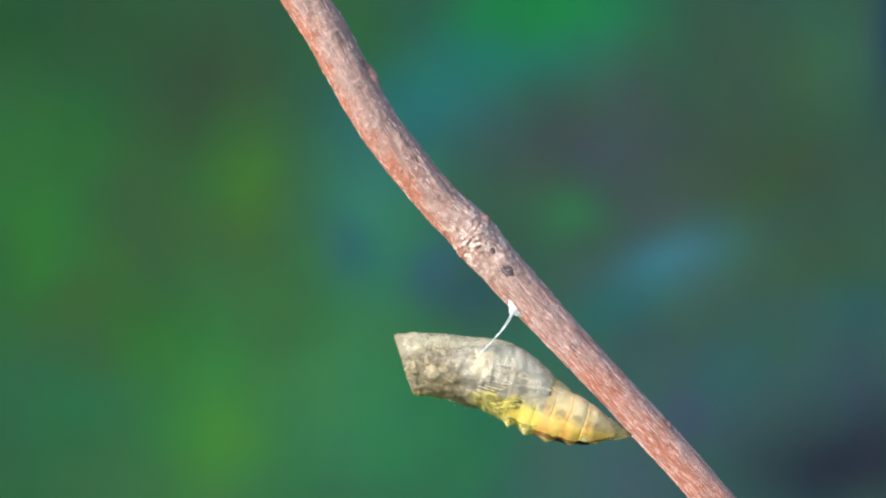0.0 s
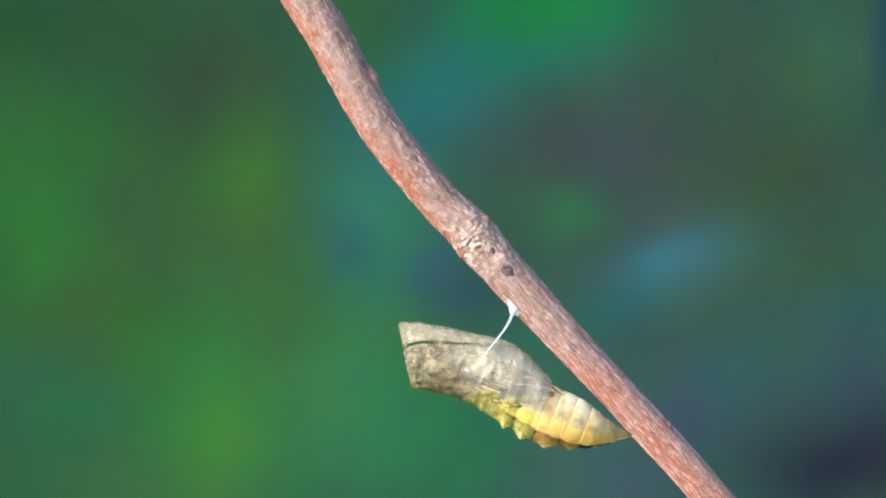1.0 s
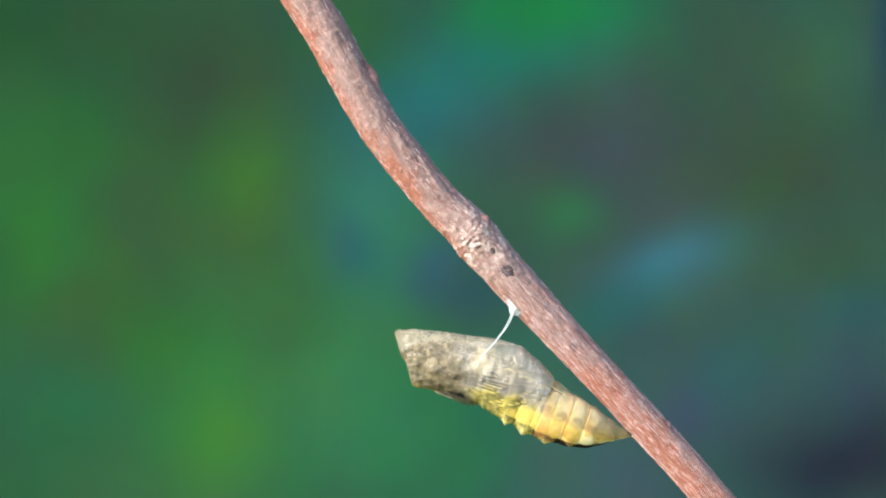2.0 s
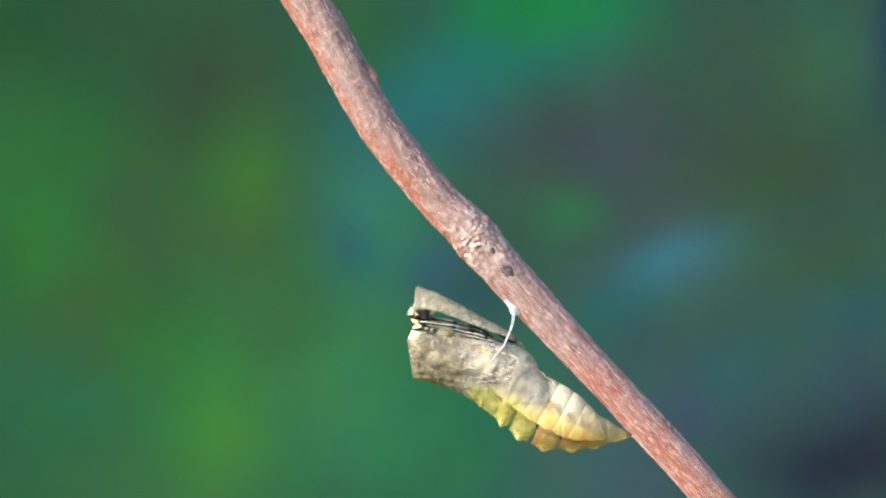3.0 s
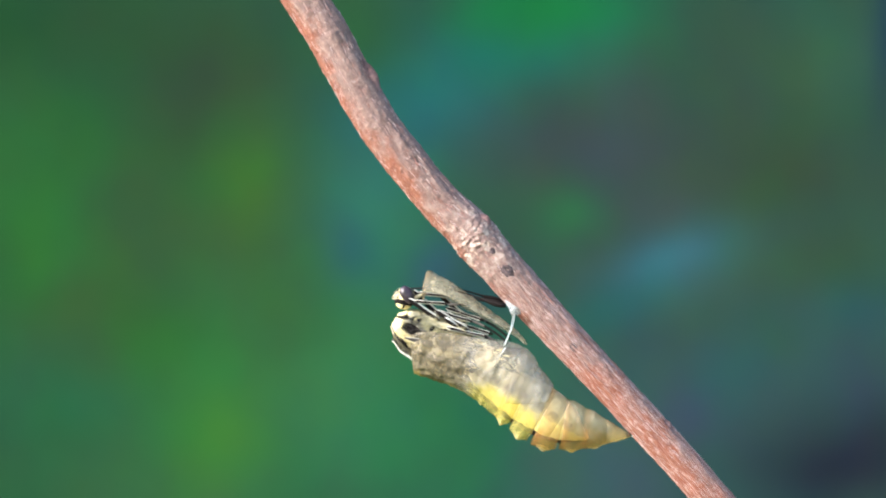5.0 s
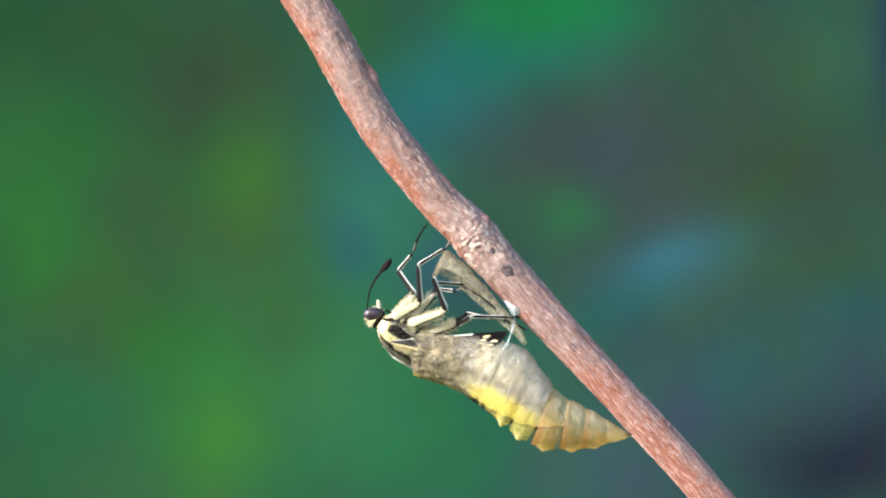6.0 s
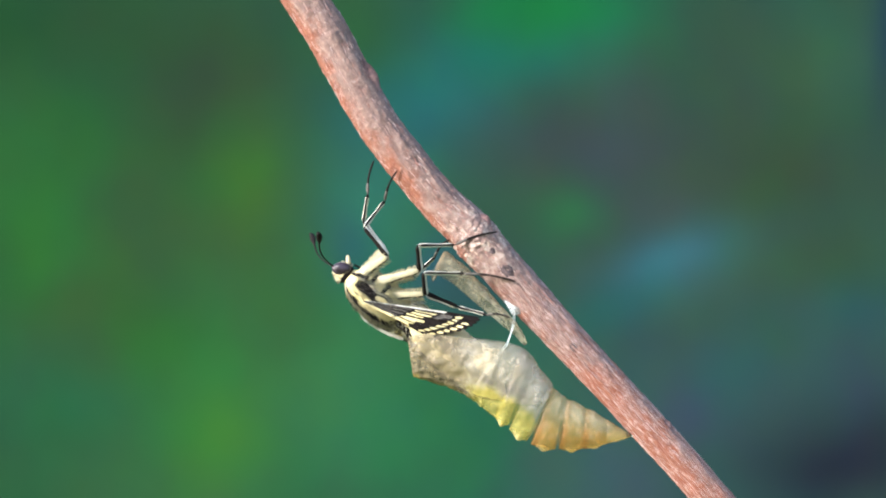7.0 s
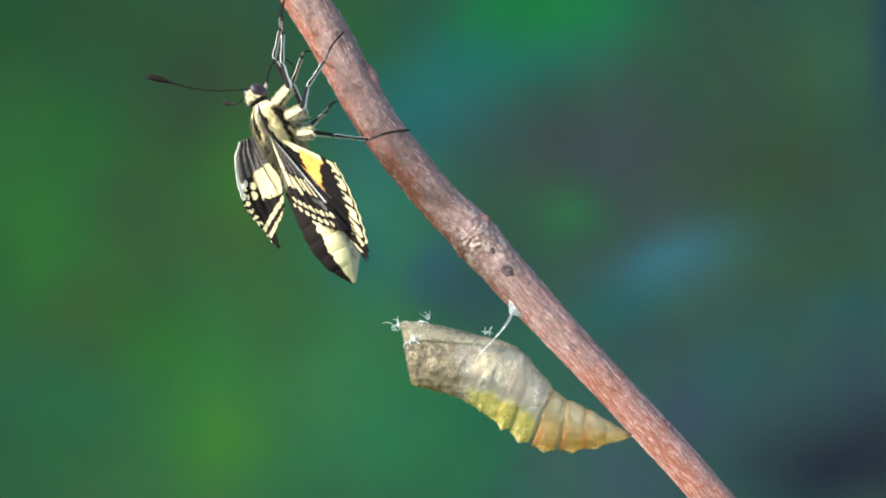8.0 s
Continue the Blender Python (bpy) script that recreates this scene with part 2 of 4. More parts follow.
def backdrop_material():
    """Distant foliage far out of focus: soft pools of colour."""
    k = Nodes("blurred_foliage")
    base = k.coords("Object")
    wobble = k.add("ShaderNodeTexNoise", Vector=base, Scale=3.0, Detail=2.0)
    v0 = k.add("ShaderNodeVectorMath", Vector=wobble.outputs["Color"])
    v0.operation = "SUBTRACT"
    v0.inputs[1].default_value = (0.5, 0.5, 0.5)
    v1 = k.add("ShaderNodeVectorMath", Vector=v0.outputs[0])
    v1.operation = "SCALE"
    v1.inputs["Scale"].default_value = 0.10
    v2 = k.add("ShaderNodeVectorMath", Vector=v1.outputs[0])
    v2.operation = "ADD"
    k.put(v2.inputs[1], base)
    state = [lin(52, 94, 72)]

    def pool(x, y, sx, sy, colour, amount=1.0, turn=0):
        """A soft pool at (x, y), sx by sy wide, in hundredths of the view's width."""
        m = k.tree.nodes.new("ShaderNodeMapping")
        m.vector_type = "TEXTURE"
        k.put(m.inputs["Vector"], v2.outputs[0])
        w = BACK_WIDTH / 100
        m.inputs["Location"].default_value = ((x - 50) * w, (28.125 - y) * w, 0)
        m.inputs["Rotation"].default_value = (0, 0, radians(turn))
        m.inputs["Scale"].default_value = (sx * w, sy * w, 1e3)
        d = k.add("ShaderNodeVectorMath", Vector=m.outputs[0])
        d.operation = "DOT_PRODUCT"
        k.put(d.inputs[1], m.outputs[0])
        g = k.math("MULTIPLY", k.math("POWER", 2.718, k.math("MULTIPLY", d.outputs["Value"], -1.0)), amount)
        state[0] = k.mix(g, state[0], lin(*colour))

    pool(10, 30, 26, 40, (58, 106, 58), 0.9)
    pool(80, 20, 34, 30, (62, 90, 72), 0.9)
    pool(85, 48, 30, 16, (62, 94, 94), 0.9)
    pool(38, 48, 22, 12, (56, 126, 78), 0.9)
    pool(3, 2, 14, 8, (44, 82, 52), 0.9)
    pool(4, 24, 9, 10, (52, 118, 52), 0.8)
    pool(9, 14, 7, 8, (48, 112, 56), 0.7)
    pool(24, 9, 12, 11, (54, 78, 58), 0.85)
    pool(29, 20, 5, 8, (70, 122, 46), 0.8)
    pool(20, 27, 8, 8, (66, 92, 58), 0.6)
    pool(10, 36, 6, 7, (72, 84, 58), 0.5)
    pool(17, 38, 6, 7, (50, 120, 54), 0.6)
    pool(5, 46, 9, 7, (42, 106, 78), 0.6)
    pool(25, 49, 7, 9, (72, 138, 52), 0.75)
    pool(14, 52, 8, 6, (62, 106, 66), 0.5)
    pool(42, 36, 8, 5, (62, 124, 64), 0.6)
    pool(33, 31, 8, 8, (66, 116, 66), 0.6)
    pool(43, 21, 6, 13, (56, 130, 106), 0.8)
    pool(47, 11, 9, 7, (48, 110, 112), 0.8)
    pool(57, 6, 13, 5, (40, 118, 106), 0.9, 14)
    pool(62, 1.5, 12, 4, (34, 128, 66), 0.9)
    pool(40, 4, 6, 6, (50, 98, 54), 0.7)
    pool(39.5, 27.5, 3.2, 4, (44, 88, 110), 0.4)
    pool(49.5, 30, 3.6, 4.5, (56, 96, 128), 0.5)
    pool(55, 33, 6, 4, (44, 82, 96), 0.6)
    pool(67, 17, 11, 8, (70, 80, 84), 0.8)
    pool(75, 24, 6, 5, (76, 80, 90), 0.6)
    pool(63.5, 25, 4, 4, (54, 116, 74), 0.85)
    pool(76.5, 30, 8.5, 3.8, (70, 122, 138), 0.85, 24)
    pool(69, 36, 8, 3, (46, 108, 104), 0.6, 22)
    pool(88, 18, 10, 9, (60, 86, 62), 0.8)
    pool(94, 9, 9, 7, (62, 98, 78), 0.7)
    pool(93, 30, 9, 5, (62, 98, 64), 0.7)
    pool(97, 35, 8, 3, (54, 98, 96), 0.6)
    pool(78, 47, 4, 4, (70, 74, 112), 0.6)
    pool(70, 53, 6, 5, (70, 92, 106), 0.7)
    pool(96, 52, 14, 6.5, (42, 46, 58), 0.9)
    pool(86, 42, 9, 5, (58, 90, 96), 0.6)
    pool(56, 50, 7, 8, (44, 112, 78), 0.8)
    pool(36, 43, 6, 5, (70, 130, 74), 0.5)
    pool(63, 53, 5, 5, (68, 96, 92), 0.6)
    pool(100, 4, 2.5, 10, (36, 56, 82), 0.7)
    # leaf clumps melted into each other
    tall = k.add("ShaderNodeMapping", Vector=base, Scale=(1.0, 0.85, 1.0))
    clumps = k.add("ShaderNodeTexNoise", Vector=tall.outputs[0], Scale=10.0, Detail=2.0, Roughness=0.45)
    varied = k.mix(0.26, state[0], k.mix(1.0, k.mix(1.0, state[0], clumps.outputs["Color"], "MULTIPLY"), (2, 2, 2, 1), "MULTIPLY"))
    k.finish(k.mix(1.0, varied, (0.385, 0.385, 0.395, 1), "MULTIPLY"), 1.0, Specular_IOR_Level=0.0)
    return k.mat


# ---- ground and backdrop ----
def ground():
    n, radius = 64, 400.0
    verts, faces = [(0, 0, 0)], []
    for r in (1.0, 4.0, 20.0, 100.0, radius):
        verts += [(r * math.cos(2 * math.pi * j / n), r * math.sin(2 * math.pi * j / n), 0) for j in range(n)]
    for j in range(n):
        faces.append((0, 1 + j, 1 + (j + 1) % n))
        for i in range(4):
            a, b = 1 + i * n, 1 + (i + 1) * n
            faces.append((a + j, b + j, b + (j + 1) % n, a + (j + 1) % n))
    tagged(part("ground", mesh_of("ground", verts, faces, [ground_material()])), "flat green grassy ground below the twig", "ground", "", "structure")


BACK_DEPTH = 2.6
BACK_WIDTH = 2 * (BACK_DEPTH + DIST) * math.tan(radians(FOV / 2))


def backdrop():
    w, h, t = 2.4, 1.6, 0.02
    verts = [(x, y, z) for z in (0, -t) for x, y in ((-w, -HEIGHT), (w, -HEIGHT), (w, h), (-w, h))]
    faces = [(0, 1, 2, 3), (7, 6, 5, 4), (0, 4, 5, 1), (1, 5, 6, 2), (2, 6, 7, 3), (3, 7, 4, 0)]
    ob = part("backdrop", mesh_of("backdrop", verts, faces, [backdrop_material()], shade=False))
    ob.matrix_basis = pose(0, BACK_DEPTH, HEIGHT, 90)
    tagged(ob, "blurred green and blue foliage far behind the twig", "backdrop", "", "structure")


ground()
backdrop()


# ---- the twig ----
TWIG = [(0.0, 330, -470, 30), (0.6, 395, -330, 31), (1.2, 462, -180, 34), (2, 505, -60, 37), (3, 580, 62, 38), (4, 623, 142, 37), (5, 664, 213, 36.5),
        (6, 718, 286, 36.5), (7, 777, 356, 36.5), (8, 834, 413, 39), (9, 883, 469, 38), (10, 954, 547, 35), (11, 1031, 630, 32),
        (12, 1134, 741, 32), (13, 1246, 866, 32), (14, 1384, 1050, 36), (15, 1640, 1500, 40), (16, 1860, 2500, 46), (17, 1960, 4500, 56), (18, 1980, 7420, 70)]


def twig():
    stem = thing("twig", "bare reddish brown twig with peeling grey bark, rooted in the ground", "twig")
    steps = list(np.arange(0, 1.2, 0.08)) + list(np.arange(1.2, 14.0, 0.02)) + list(np.arange(14.0, 18.01, 0.1))
    n = 72
    centres = []
    for s in steps:
        x, y, r = smooth(TWIG, s)
        centres.append((at(x, y), r * U))
    rings, along, uv, run = [], [], [], 0.0
    for i, (c, r) in enumerate(centres):
        way = (centres[min(i + 1, len(centres) - 1)][0] - centres[max(i - 1, 0)][0]).normalized()
        side = Vector((way.z, 0, -way.x))
        back = Vector((0, 1, 0))
        if i:
            run += (c - centres[i - 1][0]).length
        ring = []
        for j in range(n):
            a = 2 * math.pi * j / n
            d = back * math.cos(a) + side * math.sin(a)
            p = Vector((run * 300, 3.0 * math.cos(a), 3.0 * math.sin(a)))
            q = Vector((run * 2600, 9 * math.cos(a), 9 * math.sin(a)))
            s = steps[i]
            lump = 0.06 * noise.noise(p) + 0.05 * noise.noise(Vector((run * 420, 12 * math.cos(a), 12 * math.sin(a)))) + 0.03 * noise.noise(Vector((run * 1500, 20 * math.cos(a), 20 * math.sin(a))))
            lump += 0.03 * noise.noise(q * 0.8)
            # wrinkled ring left by an old bud
            near = math.exp(-((s - 8.15) / 0.33) ** 2)
            lump += near * (0.04 + 0.022 * math.sin(run * 9000 + 7 * noise.noise(p * 2.2)) + 0.08 * noise.noise(q * 0.9))
            ring.append(c + d * r * (1 + lump))
        rings.append(ring)
        uv += [(run / 0.06, j / n) for j in range(n)]
    me = rings_mesh("bark", rings, [BARK])
    layer = me.uv_layers.new(name="UVMap")
    uv += [(0, 0), (1, 0)]
    for loop in me.loops:
        layer.data[loop.index].uv = uv[loop.vertex_index]
    part("stem", me, stem, "reddish brown stem with grey fibrous bark")

    def on_bark(s, a):
        """Place and turn on the bark at station s, a degrees from facing the viewer towards its upper right side."""
        x, y, r = smooth(TWIG, s)
        x2, y2, _ = smooth(TWIG, s + 0.05)
        c, way = at(x, y), (at(x2, y2) - at(x, y)).normalized()
        side = Vector((-way.z, 0, way.x))
        out = Vector((0, -math.cos(radians(a)), 0)) + side * math.sin(radians(a))
        m = Matrix((way, out.cross(way), out)).transposed().to_4x4()
        m.translation = c + out * r * U
        return m

    def knob(name, s, a, size, label, pit=0.0, mat=SCAR):
        """A low oval swelling; pit sinks its middle into a scar."""
        rings = []
        for i in range(9):
            f = i / 8
            h = (math.cos(f * math.pi) * 0.5 + 0.5) - pit * math.exp(-(f / 0.35) ** 2)
            rings.append([Vector((size[0] * f * math.cos(b) * (1 + 0.15 * noise.noise(Vector((b, f * 3, s)))), size[1] * f * math.sin(b) * (1 + 0.15 * noise.noise(Vector((b * 2, f * 3, s + 5)))),
                                  size[2] * (h + 0.16 * noise.noise(Vector((f * 6 * math.cos(b), f * 6 * math.sin(b), s)))) - 1.5)) * U for b in np.linspace(0, 2 * math.pi, 25)[:-1]])
        ob = part(name, rings_mesh(name, rings[1:], [mat], caps=(True, False)), stem, label)
        ob.matrix_basis = on_bark(s, a)
        return ob

    knob("leaf_scar", 9.17, 8, (17, 11, 7), "dark oval leaf scar", 0.8)
    knob("leaf_scar", 8.66, 12, (10, 8, 5), "small dark leaf scar", 0.7)
    knob("leaf_scar", 10.80, -4, (16, 10, 4), "grey leaf scar", 0.6)
    knob("leaf_scar", 4.86, -12, (10, 7, 3), "grey leaf scar", 0.6)
    knob("bud", 4.12, 70, (44, 13, 11), "dry brown bud", mat=BUD)
    knob("bud", 8.0, 64, (20, 12, 9), "dry brown bud", mat=BUD)
    knob("bud", 12.25, 70, (16, 9, 5), "dry brown bud", mat=BUD)

    # peeling bark fibres
    verts, faces = [], []
    for _ in range(1300):
        s, a = random.uniform(2.2, 13.8), random.uniform(-88, 88)
        m = on_bark(s, a)
        ln, w, lift = random.uniform(6, 18) + random.uniform(6, 44) * (s > 9.6), random.uniform(0.3, 0.9), random.uniform(0.0, 1.4)
        skew = random.gauss(0, 0.07)
        b = len(verts)
        for f, h in ((0, 0), (0.5, lift * 0.6), (1, lift)):
            for q, e in ((-1, 0), (1, 0), (0, 0.7)):
                verts.append(m @ (Vector((ln * (f - 0.5), q * w * (1 - 0.7 * f) + skew * ln * (f - 0.5), h + e - 0.6)) * U))
        for k in (0, 3):
            for q in range(3):
                faces.append((b + k + q, b + k + (q + 1) % 3, b + k + 3 + (q + 1) % 3, b + k + 3 + q))
    me = mesh_of("bark_fuzz", verts, faces, [FIBRE])
    tagged(part("bark_fuzz", me, stem, "peeling pale bark fibres"), kind="stuff")
    return stem


twig_thing = twig()


# ---- the chrysalis ----
PIVOT = (1117, 770)
# station, top x y, bottom x y, half depth
FORM = [(-0.5, 712, 622, 726, 668, 9), (-0.2, 702, 601, 731, 690, 24), (0, 699, 594, 733, 697, 33), (1, 740, 590, 765, 701, 44), (2, 800, 594, 806, 707, 52), (3, 858, 599, 846, 720, 57),
        (4, 903, 607, 878, 739, 57), (5, 945, 633, 910, 755, 53), (6, 983, 668, 943, 771, 47), (7, 1013, 691, 986, 781, 42),
        (8, 1043, 711, 1027, 785, 35), (9, 1079, 738, 1072, 781, 22), (10, 1117, 769, 1117, 774, 3)]
LID = [(-0.5, 92), (-0.2, 86), (0, 79), (0.35, 71), (1, 63), (2, 52), (3, 39), (4, 22), (4.4, 8)]
SEAMS = [4.2, 5.0, 6.0, 7.0, 8.0, 9.0, 10.0]
BEND = Vector(((985 - PIVOT[0]) * U, 0, (PIVOT[1] - 662) * U))
HINGE = Vector(((930 - PIVOT[0]) * U, 0, (PIVOT[1] - 612) * U))


def shell_point(s, phi, swell=1.0):
    """A point of the shell; phi runs in degrees from the belly seam towards the viewer."""
    tx, ty, bx, by, w = smooth(FORM, s)
    c = Vector(((tx + bx) / 2 - PIVOT[0], 0, PIVOT[1] - (ty + by) / 2))
    t = Vector(((tx - bx) / 2, 0, (by - ty) / 2))
    a = radians(phi)
    ca, sa = math.cos(a), math.sin(a)
    p = c + t * (math.copysign(abs(ca) ** 0.9, ca) * swell) + Vector((0, -w * math.copysign(abs(sa) ** 0.85, sa) * swell, 0))
    rough = 1.6 * noise.noise(p * 0.09) + 0.9 * noise.noise(p * 0.25)
    if s < 3.4:          # warty ridges of the fore part
        rough += 3.2 * max(0, noise.noise(p * 0.14 + Vector((7, 3, 1)))) * (1 - ca) * 0.5 + 4.0 * abs(noise.noise(Vector((p.x * 0.03, a * 2.4, 3))))
    if s < 1.2:          # ragged front end
        rough += (1.2 - s) * (2.6 * noise.noise(p * 0.13 + Vector((2, 9, 4))) + 1.6 * noise.noise(p * 0.33))
    out = (p - c).normalized() if (p - c).length > 1e-6 else Vector((0, 0, 1))
    return (p + out * rough * min(1.0, w / 30)) * U


def chrysalis():
    pupa = thing("chrysalis", "translucent tan and yellow chrysalis hung below the twig", "chrysalis")
    pupa.matrix_basis = Matrix.Translation(at(*PIVOT))
    made = {}
    # the wing case: the forward half, open where the lid sits
    ss = list(np.arange(-0.5, 4.5, 0.05))
    n = 110

    def ease(x, a, b):
        f = min(max((x - a) / (b - a), 0), 1)
        return f * f * (3 - 2 * f)

    def zone(s, phi):
        """Colour, density and tint of the skin at a place."""
        back = abs(((phi + 180) % 360) - 180) / 180          # 0 at the belly, 1 at the back
        wob = 0.09 * noise.noise(Vector((s * 1.6, phi * 0.03, 4))) + 0.05 * noise.noise(Vector((s * 5, phi * 0.09, 2)))
        grain = noise.noise(Vector((s * 3.1, phi * 0.07, 9))) + 0.6 * noise.noise(Vector((s * 8, phi * 0.2, 5)))
        mid = linear([(1, 0.70), (2, 0.64), (2.6, 0.61), (3.7, 0.56), (5, 0.49), (6, 0.46), (10, 0.45)], s)[0]      # the side line
        colour, dense, tint = np.array(lin(208, 204, 190)[:3]), 0.46, np.array((1.0, 0.98, 0.93))

        def lay(share, rgb, density, through=None):
            nonlocal colour, dense, tint
            share = min(max(share, 0), 1)
            colour = colour + (np.array(lin(*rgb)[:3]) - colour) * share
            dense += (density - dense) * share
            if through:
                tint = tint + (np.array(through) - tint) * share
        low = ease(back + 0.7 * wob, mid + 0.02, mid + 0.12)
        hind = ease(s, 5.9, 6.05)
        lay(hind, (226, 213, 182), 0.36, (1.0, 0.97, 0.86))
        lay(hind * ease(back + 1.4 * wob + 0.05 * grain, mid - 0.14, mid + 0.26), (210, 174, 116), 0.40, (1.0, 0.93, 0.58))
        lay(ease(s + wob, 8.8, 9.3), (196, 180, 142), 0.46)
        for q in SEAMS[2:-2]:                                # amber fore edge of each hind ring
            lay(math.exp(-((s - q - 0.1) / 0.13) ** 2) * (0.35 + 0.28 * low), (184, 120, 60), 0.44, (1.0, 0.84, 0.50))
        # yellow flank of the middle rings
        lay(low * ease(s + 3 * wob, 2.1, 2.9) * (1 - hind), (218, 211, 136), 0.46 - 0.14 * grain, (1.0, 0.95, 0.58))
        # pale patch on the wing's root, and dark mottled skin in front of it
        lay(0.8 * ease(s + 2 * wob, 2.45, 2.7) * (1 - 0.55 * ease(s - 1.5 * wob, 3.05, 3.5) - 0.45 * ease(s - 1.5 * wob, 4.2, 5.0)) * ease(back + wob, 0.27, 0.33) * (1 - ease(back + wob, mid - 0.10, mid - 0.04)), (236, 222, 186), 0.62)
        fore = 1 - ease(s + 6 * wob, 1.7, 3.0)
        lay(fore, (140, 131, 106), 0.80)
        lay(fore * ease(grain, 0.2, 0.6) * 0.42, (86, 78, 66), 0.9)
        lay(fore * ease(-grain, 0.1, 0.5) * 0.8, (184, 172, 138), 0.8)
        lay(fore * ease(back + wob, 0.84, 0.93) * 0.7, (176, 158, 72), 0.8)
        lay(0.8 * (1 - ease(back + wob, 0.10, 0.26)) * (1 - ease(s, 2.8, 4.0)), (150, 136, 108), 0.72)
        # dusky line along the side
        line = math.exp(-((back + wob * 0.5 - mid + 0.01) / 0.05) ** 2) * (1 - ease(s, 4.6, 5.6)) * ease(s, 1.4, 2.4)
        lay(0.5 * line, (104, 98, 86), 0.6)
        if s > 4.3:                                          # pale knobs along the back
            lay(0.9 * ease(back + 0.4 * wob, 0.82, 0.90) * max(math.exp(-((s - 0.5 * (u + w)) / 0.26) ** 2) for u, w in zip(SEAMS, SEAMS[1:])), (240, 228, 176), 0.7)
        # the wall has two faces, each passing its share
        return tuple(colour) + (1 - math.sqrt(1 - min(dense, 0.98)),), tuple(np.sqrt(tint)) + (1.0,)

    def painted(me, zones):
        for which, key in ((0, "skin"), (1, "tint")):
            layer = me.color_attributes.new(key, "FLOAT_COLOR", "POINT")
            for p, z in zip(layer.data, zones):
                p.color = z[which]
        return me

    rings, zones = [], []
    for s in ss:
        lid = linear(LID, s)[0] if s < 4.4 else 4
        phis = [lid + 0.6 + (360 - 2 * lid - 1.2) * j / (n - 1) for j in range(n)]
        rings.append([shell_point(s, phi) for phi in phis])
        zones += [zone(s, phi) for phi in phis]
    made["wing_case"] = solid(part("wing_case", painted(rings_mesh("wing_case", rings, [SHELL], caps=(False, False), wrap=False), zones), pupa, "thin mottled greyish tan case"), 1.5 * U)
    # the wing tips, reaching over the first rings of the hind body
    tips, zones = [], []
    for s in np.arange(4.3, 5.96, 0.06):
        wide = linear([(4.3, 112), (4.9, 100), (5.5, 86), (5.85, 72), (5.96, 64)], s)[0]
        phis = [-wide + 2 * wide * j / 31 for j in range(32)]
        tips.append([shell_point(s, phi, 1.004 + 0.021 * ease(s, 4.3, 4.8) - 0.02 * ease(s, 5.6, 5.96)) for phi in phis])
        zones += [zone(min(s, 5.2), phi) for phi in phis]
    made["wing_tips"] = solid(part("wing_cover", painted(rings_mesh("wing_cover", tips, [SHELL], caps=(False, False), wrap=False), zones), pupa, "smooth pale cover of the folded wings"), 1.2 * U)
    # the belly lid that springs open
    m = 22
    lids, zones = [], []
    for s in np.arange(-0.5, 4.36, 0.1):
        lid = linear(LID, s)[0]
        phis = [-lid + 2 * lid * j / (m - 1) for j in range(m)]
        lids.append([shell_point(s, phi) for phi in phis])
        for phi in phis:
            (r, g, b, dense), tint = zone(s, phi)
            f = 0.8 * ease(s, -0.3, 0.6)
            r2, g2, b2, _ = lin(190, 184, 156)
            zones.append(((r + (r2 - r) * f, g + (g2 - g) * f, b + (b2 - b) * f, 0.42), tint))
    made["lid"] = solid(part("lid", painted(rings_mesh("lid", lids, [SHELL], caps=(False, False), wrap=False), zones), pupa, "brownish lid, split from the case"), 1.5 * U)
    # the rings of the hind body
    for i in range(len(SEAMS) - 1):
        s0, s1 = SEAMS[i], SEAMS[i + 1]
        steps = 24
        rr, zones = [], []
        for q in range(steps + 1):
            f = q / steps
            s = s0 + (s1 - s0) * f
            swell = 0.94 + 0.07 * math.sin(math.pi * min(1, f)) ** 0.6 if i < 5 else 0.97 + 0.03 * math.sin(math.pi * f)
            ring = []
            for j in range(72):
                phi = 360 * j / 72
                knob = 0.12 * math.exp(-((f - 0.55) / 0.2) ** 2) * sum(math.exp(-((phi - a) / 14) ** 2) for a in (160, 200))
                ring.append(shell_point(s, phi, swell + (knob if i < 5 else 0)))
                zones.append(zone(s, phi))
            rr.append(ring)
        last = i == len(SEAMS) - 2
        me = rings_mesh("ring", rr, [SHELL], caps=(False, last))
        made["ring%d" % i] = solid(part("ring", painted(me, zones + zones[-1:]), pupa), 1.2 * U)
    # the hooked tail tip
    tail = [Vector((-8, 0, 2)), Vector((0, 0, 0)), Vector((6, 0, -1)), Vector((9, 0, -5))]
    part("cremaster", tube("cremaster", [p * U for p in tail], [4 * U, 3 * U, 2.4 * U, 1.2 * U], [SHELL]), pupa, "dark hooked tail tip")
    # shreds of inner skin that the insect drags out
    white, shreds = silk_material(), []
    for x, z, size in ((-393, 226, 26), (-352, 230, 24), (-242, 200, 16), (-368, 194, 24)):
        for q in range(7):
            here = Vector((x + random.uniform(-0.5, 0.5) * size, (-44 if z < 195 else -12) + random.uniform(-8, 8), z + random.uniform(-4, 4)))
            way = Vector((random.uniform(-0.8, 0.8), random.uniform(-0.4, 0.4), random.uniform(0.3, 1))).normalized()
            curl = random.uniform(-0.6, 0.6)
            pts = []
            for f in range(12):
                pts.append(here * U)
                way = (Matrix.Rotation(curl * random.uniform(0.2, 1.4), 3, "Y") @ way + Vector((0, random.gauss(0, 0.15), 0))).normalized()
                here = here + way * size * random.uniform(0.05, 0.09)
            shred = part("skin_shred", tube("skin_shred", pts, [(0.85 - 0.05 * f) * U for f in range(12)], [white], 5), pupa, "white shred of inner skin")
            shreds.append((shred, x, z))
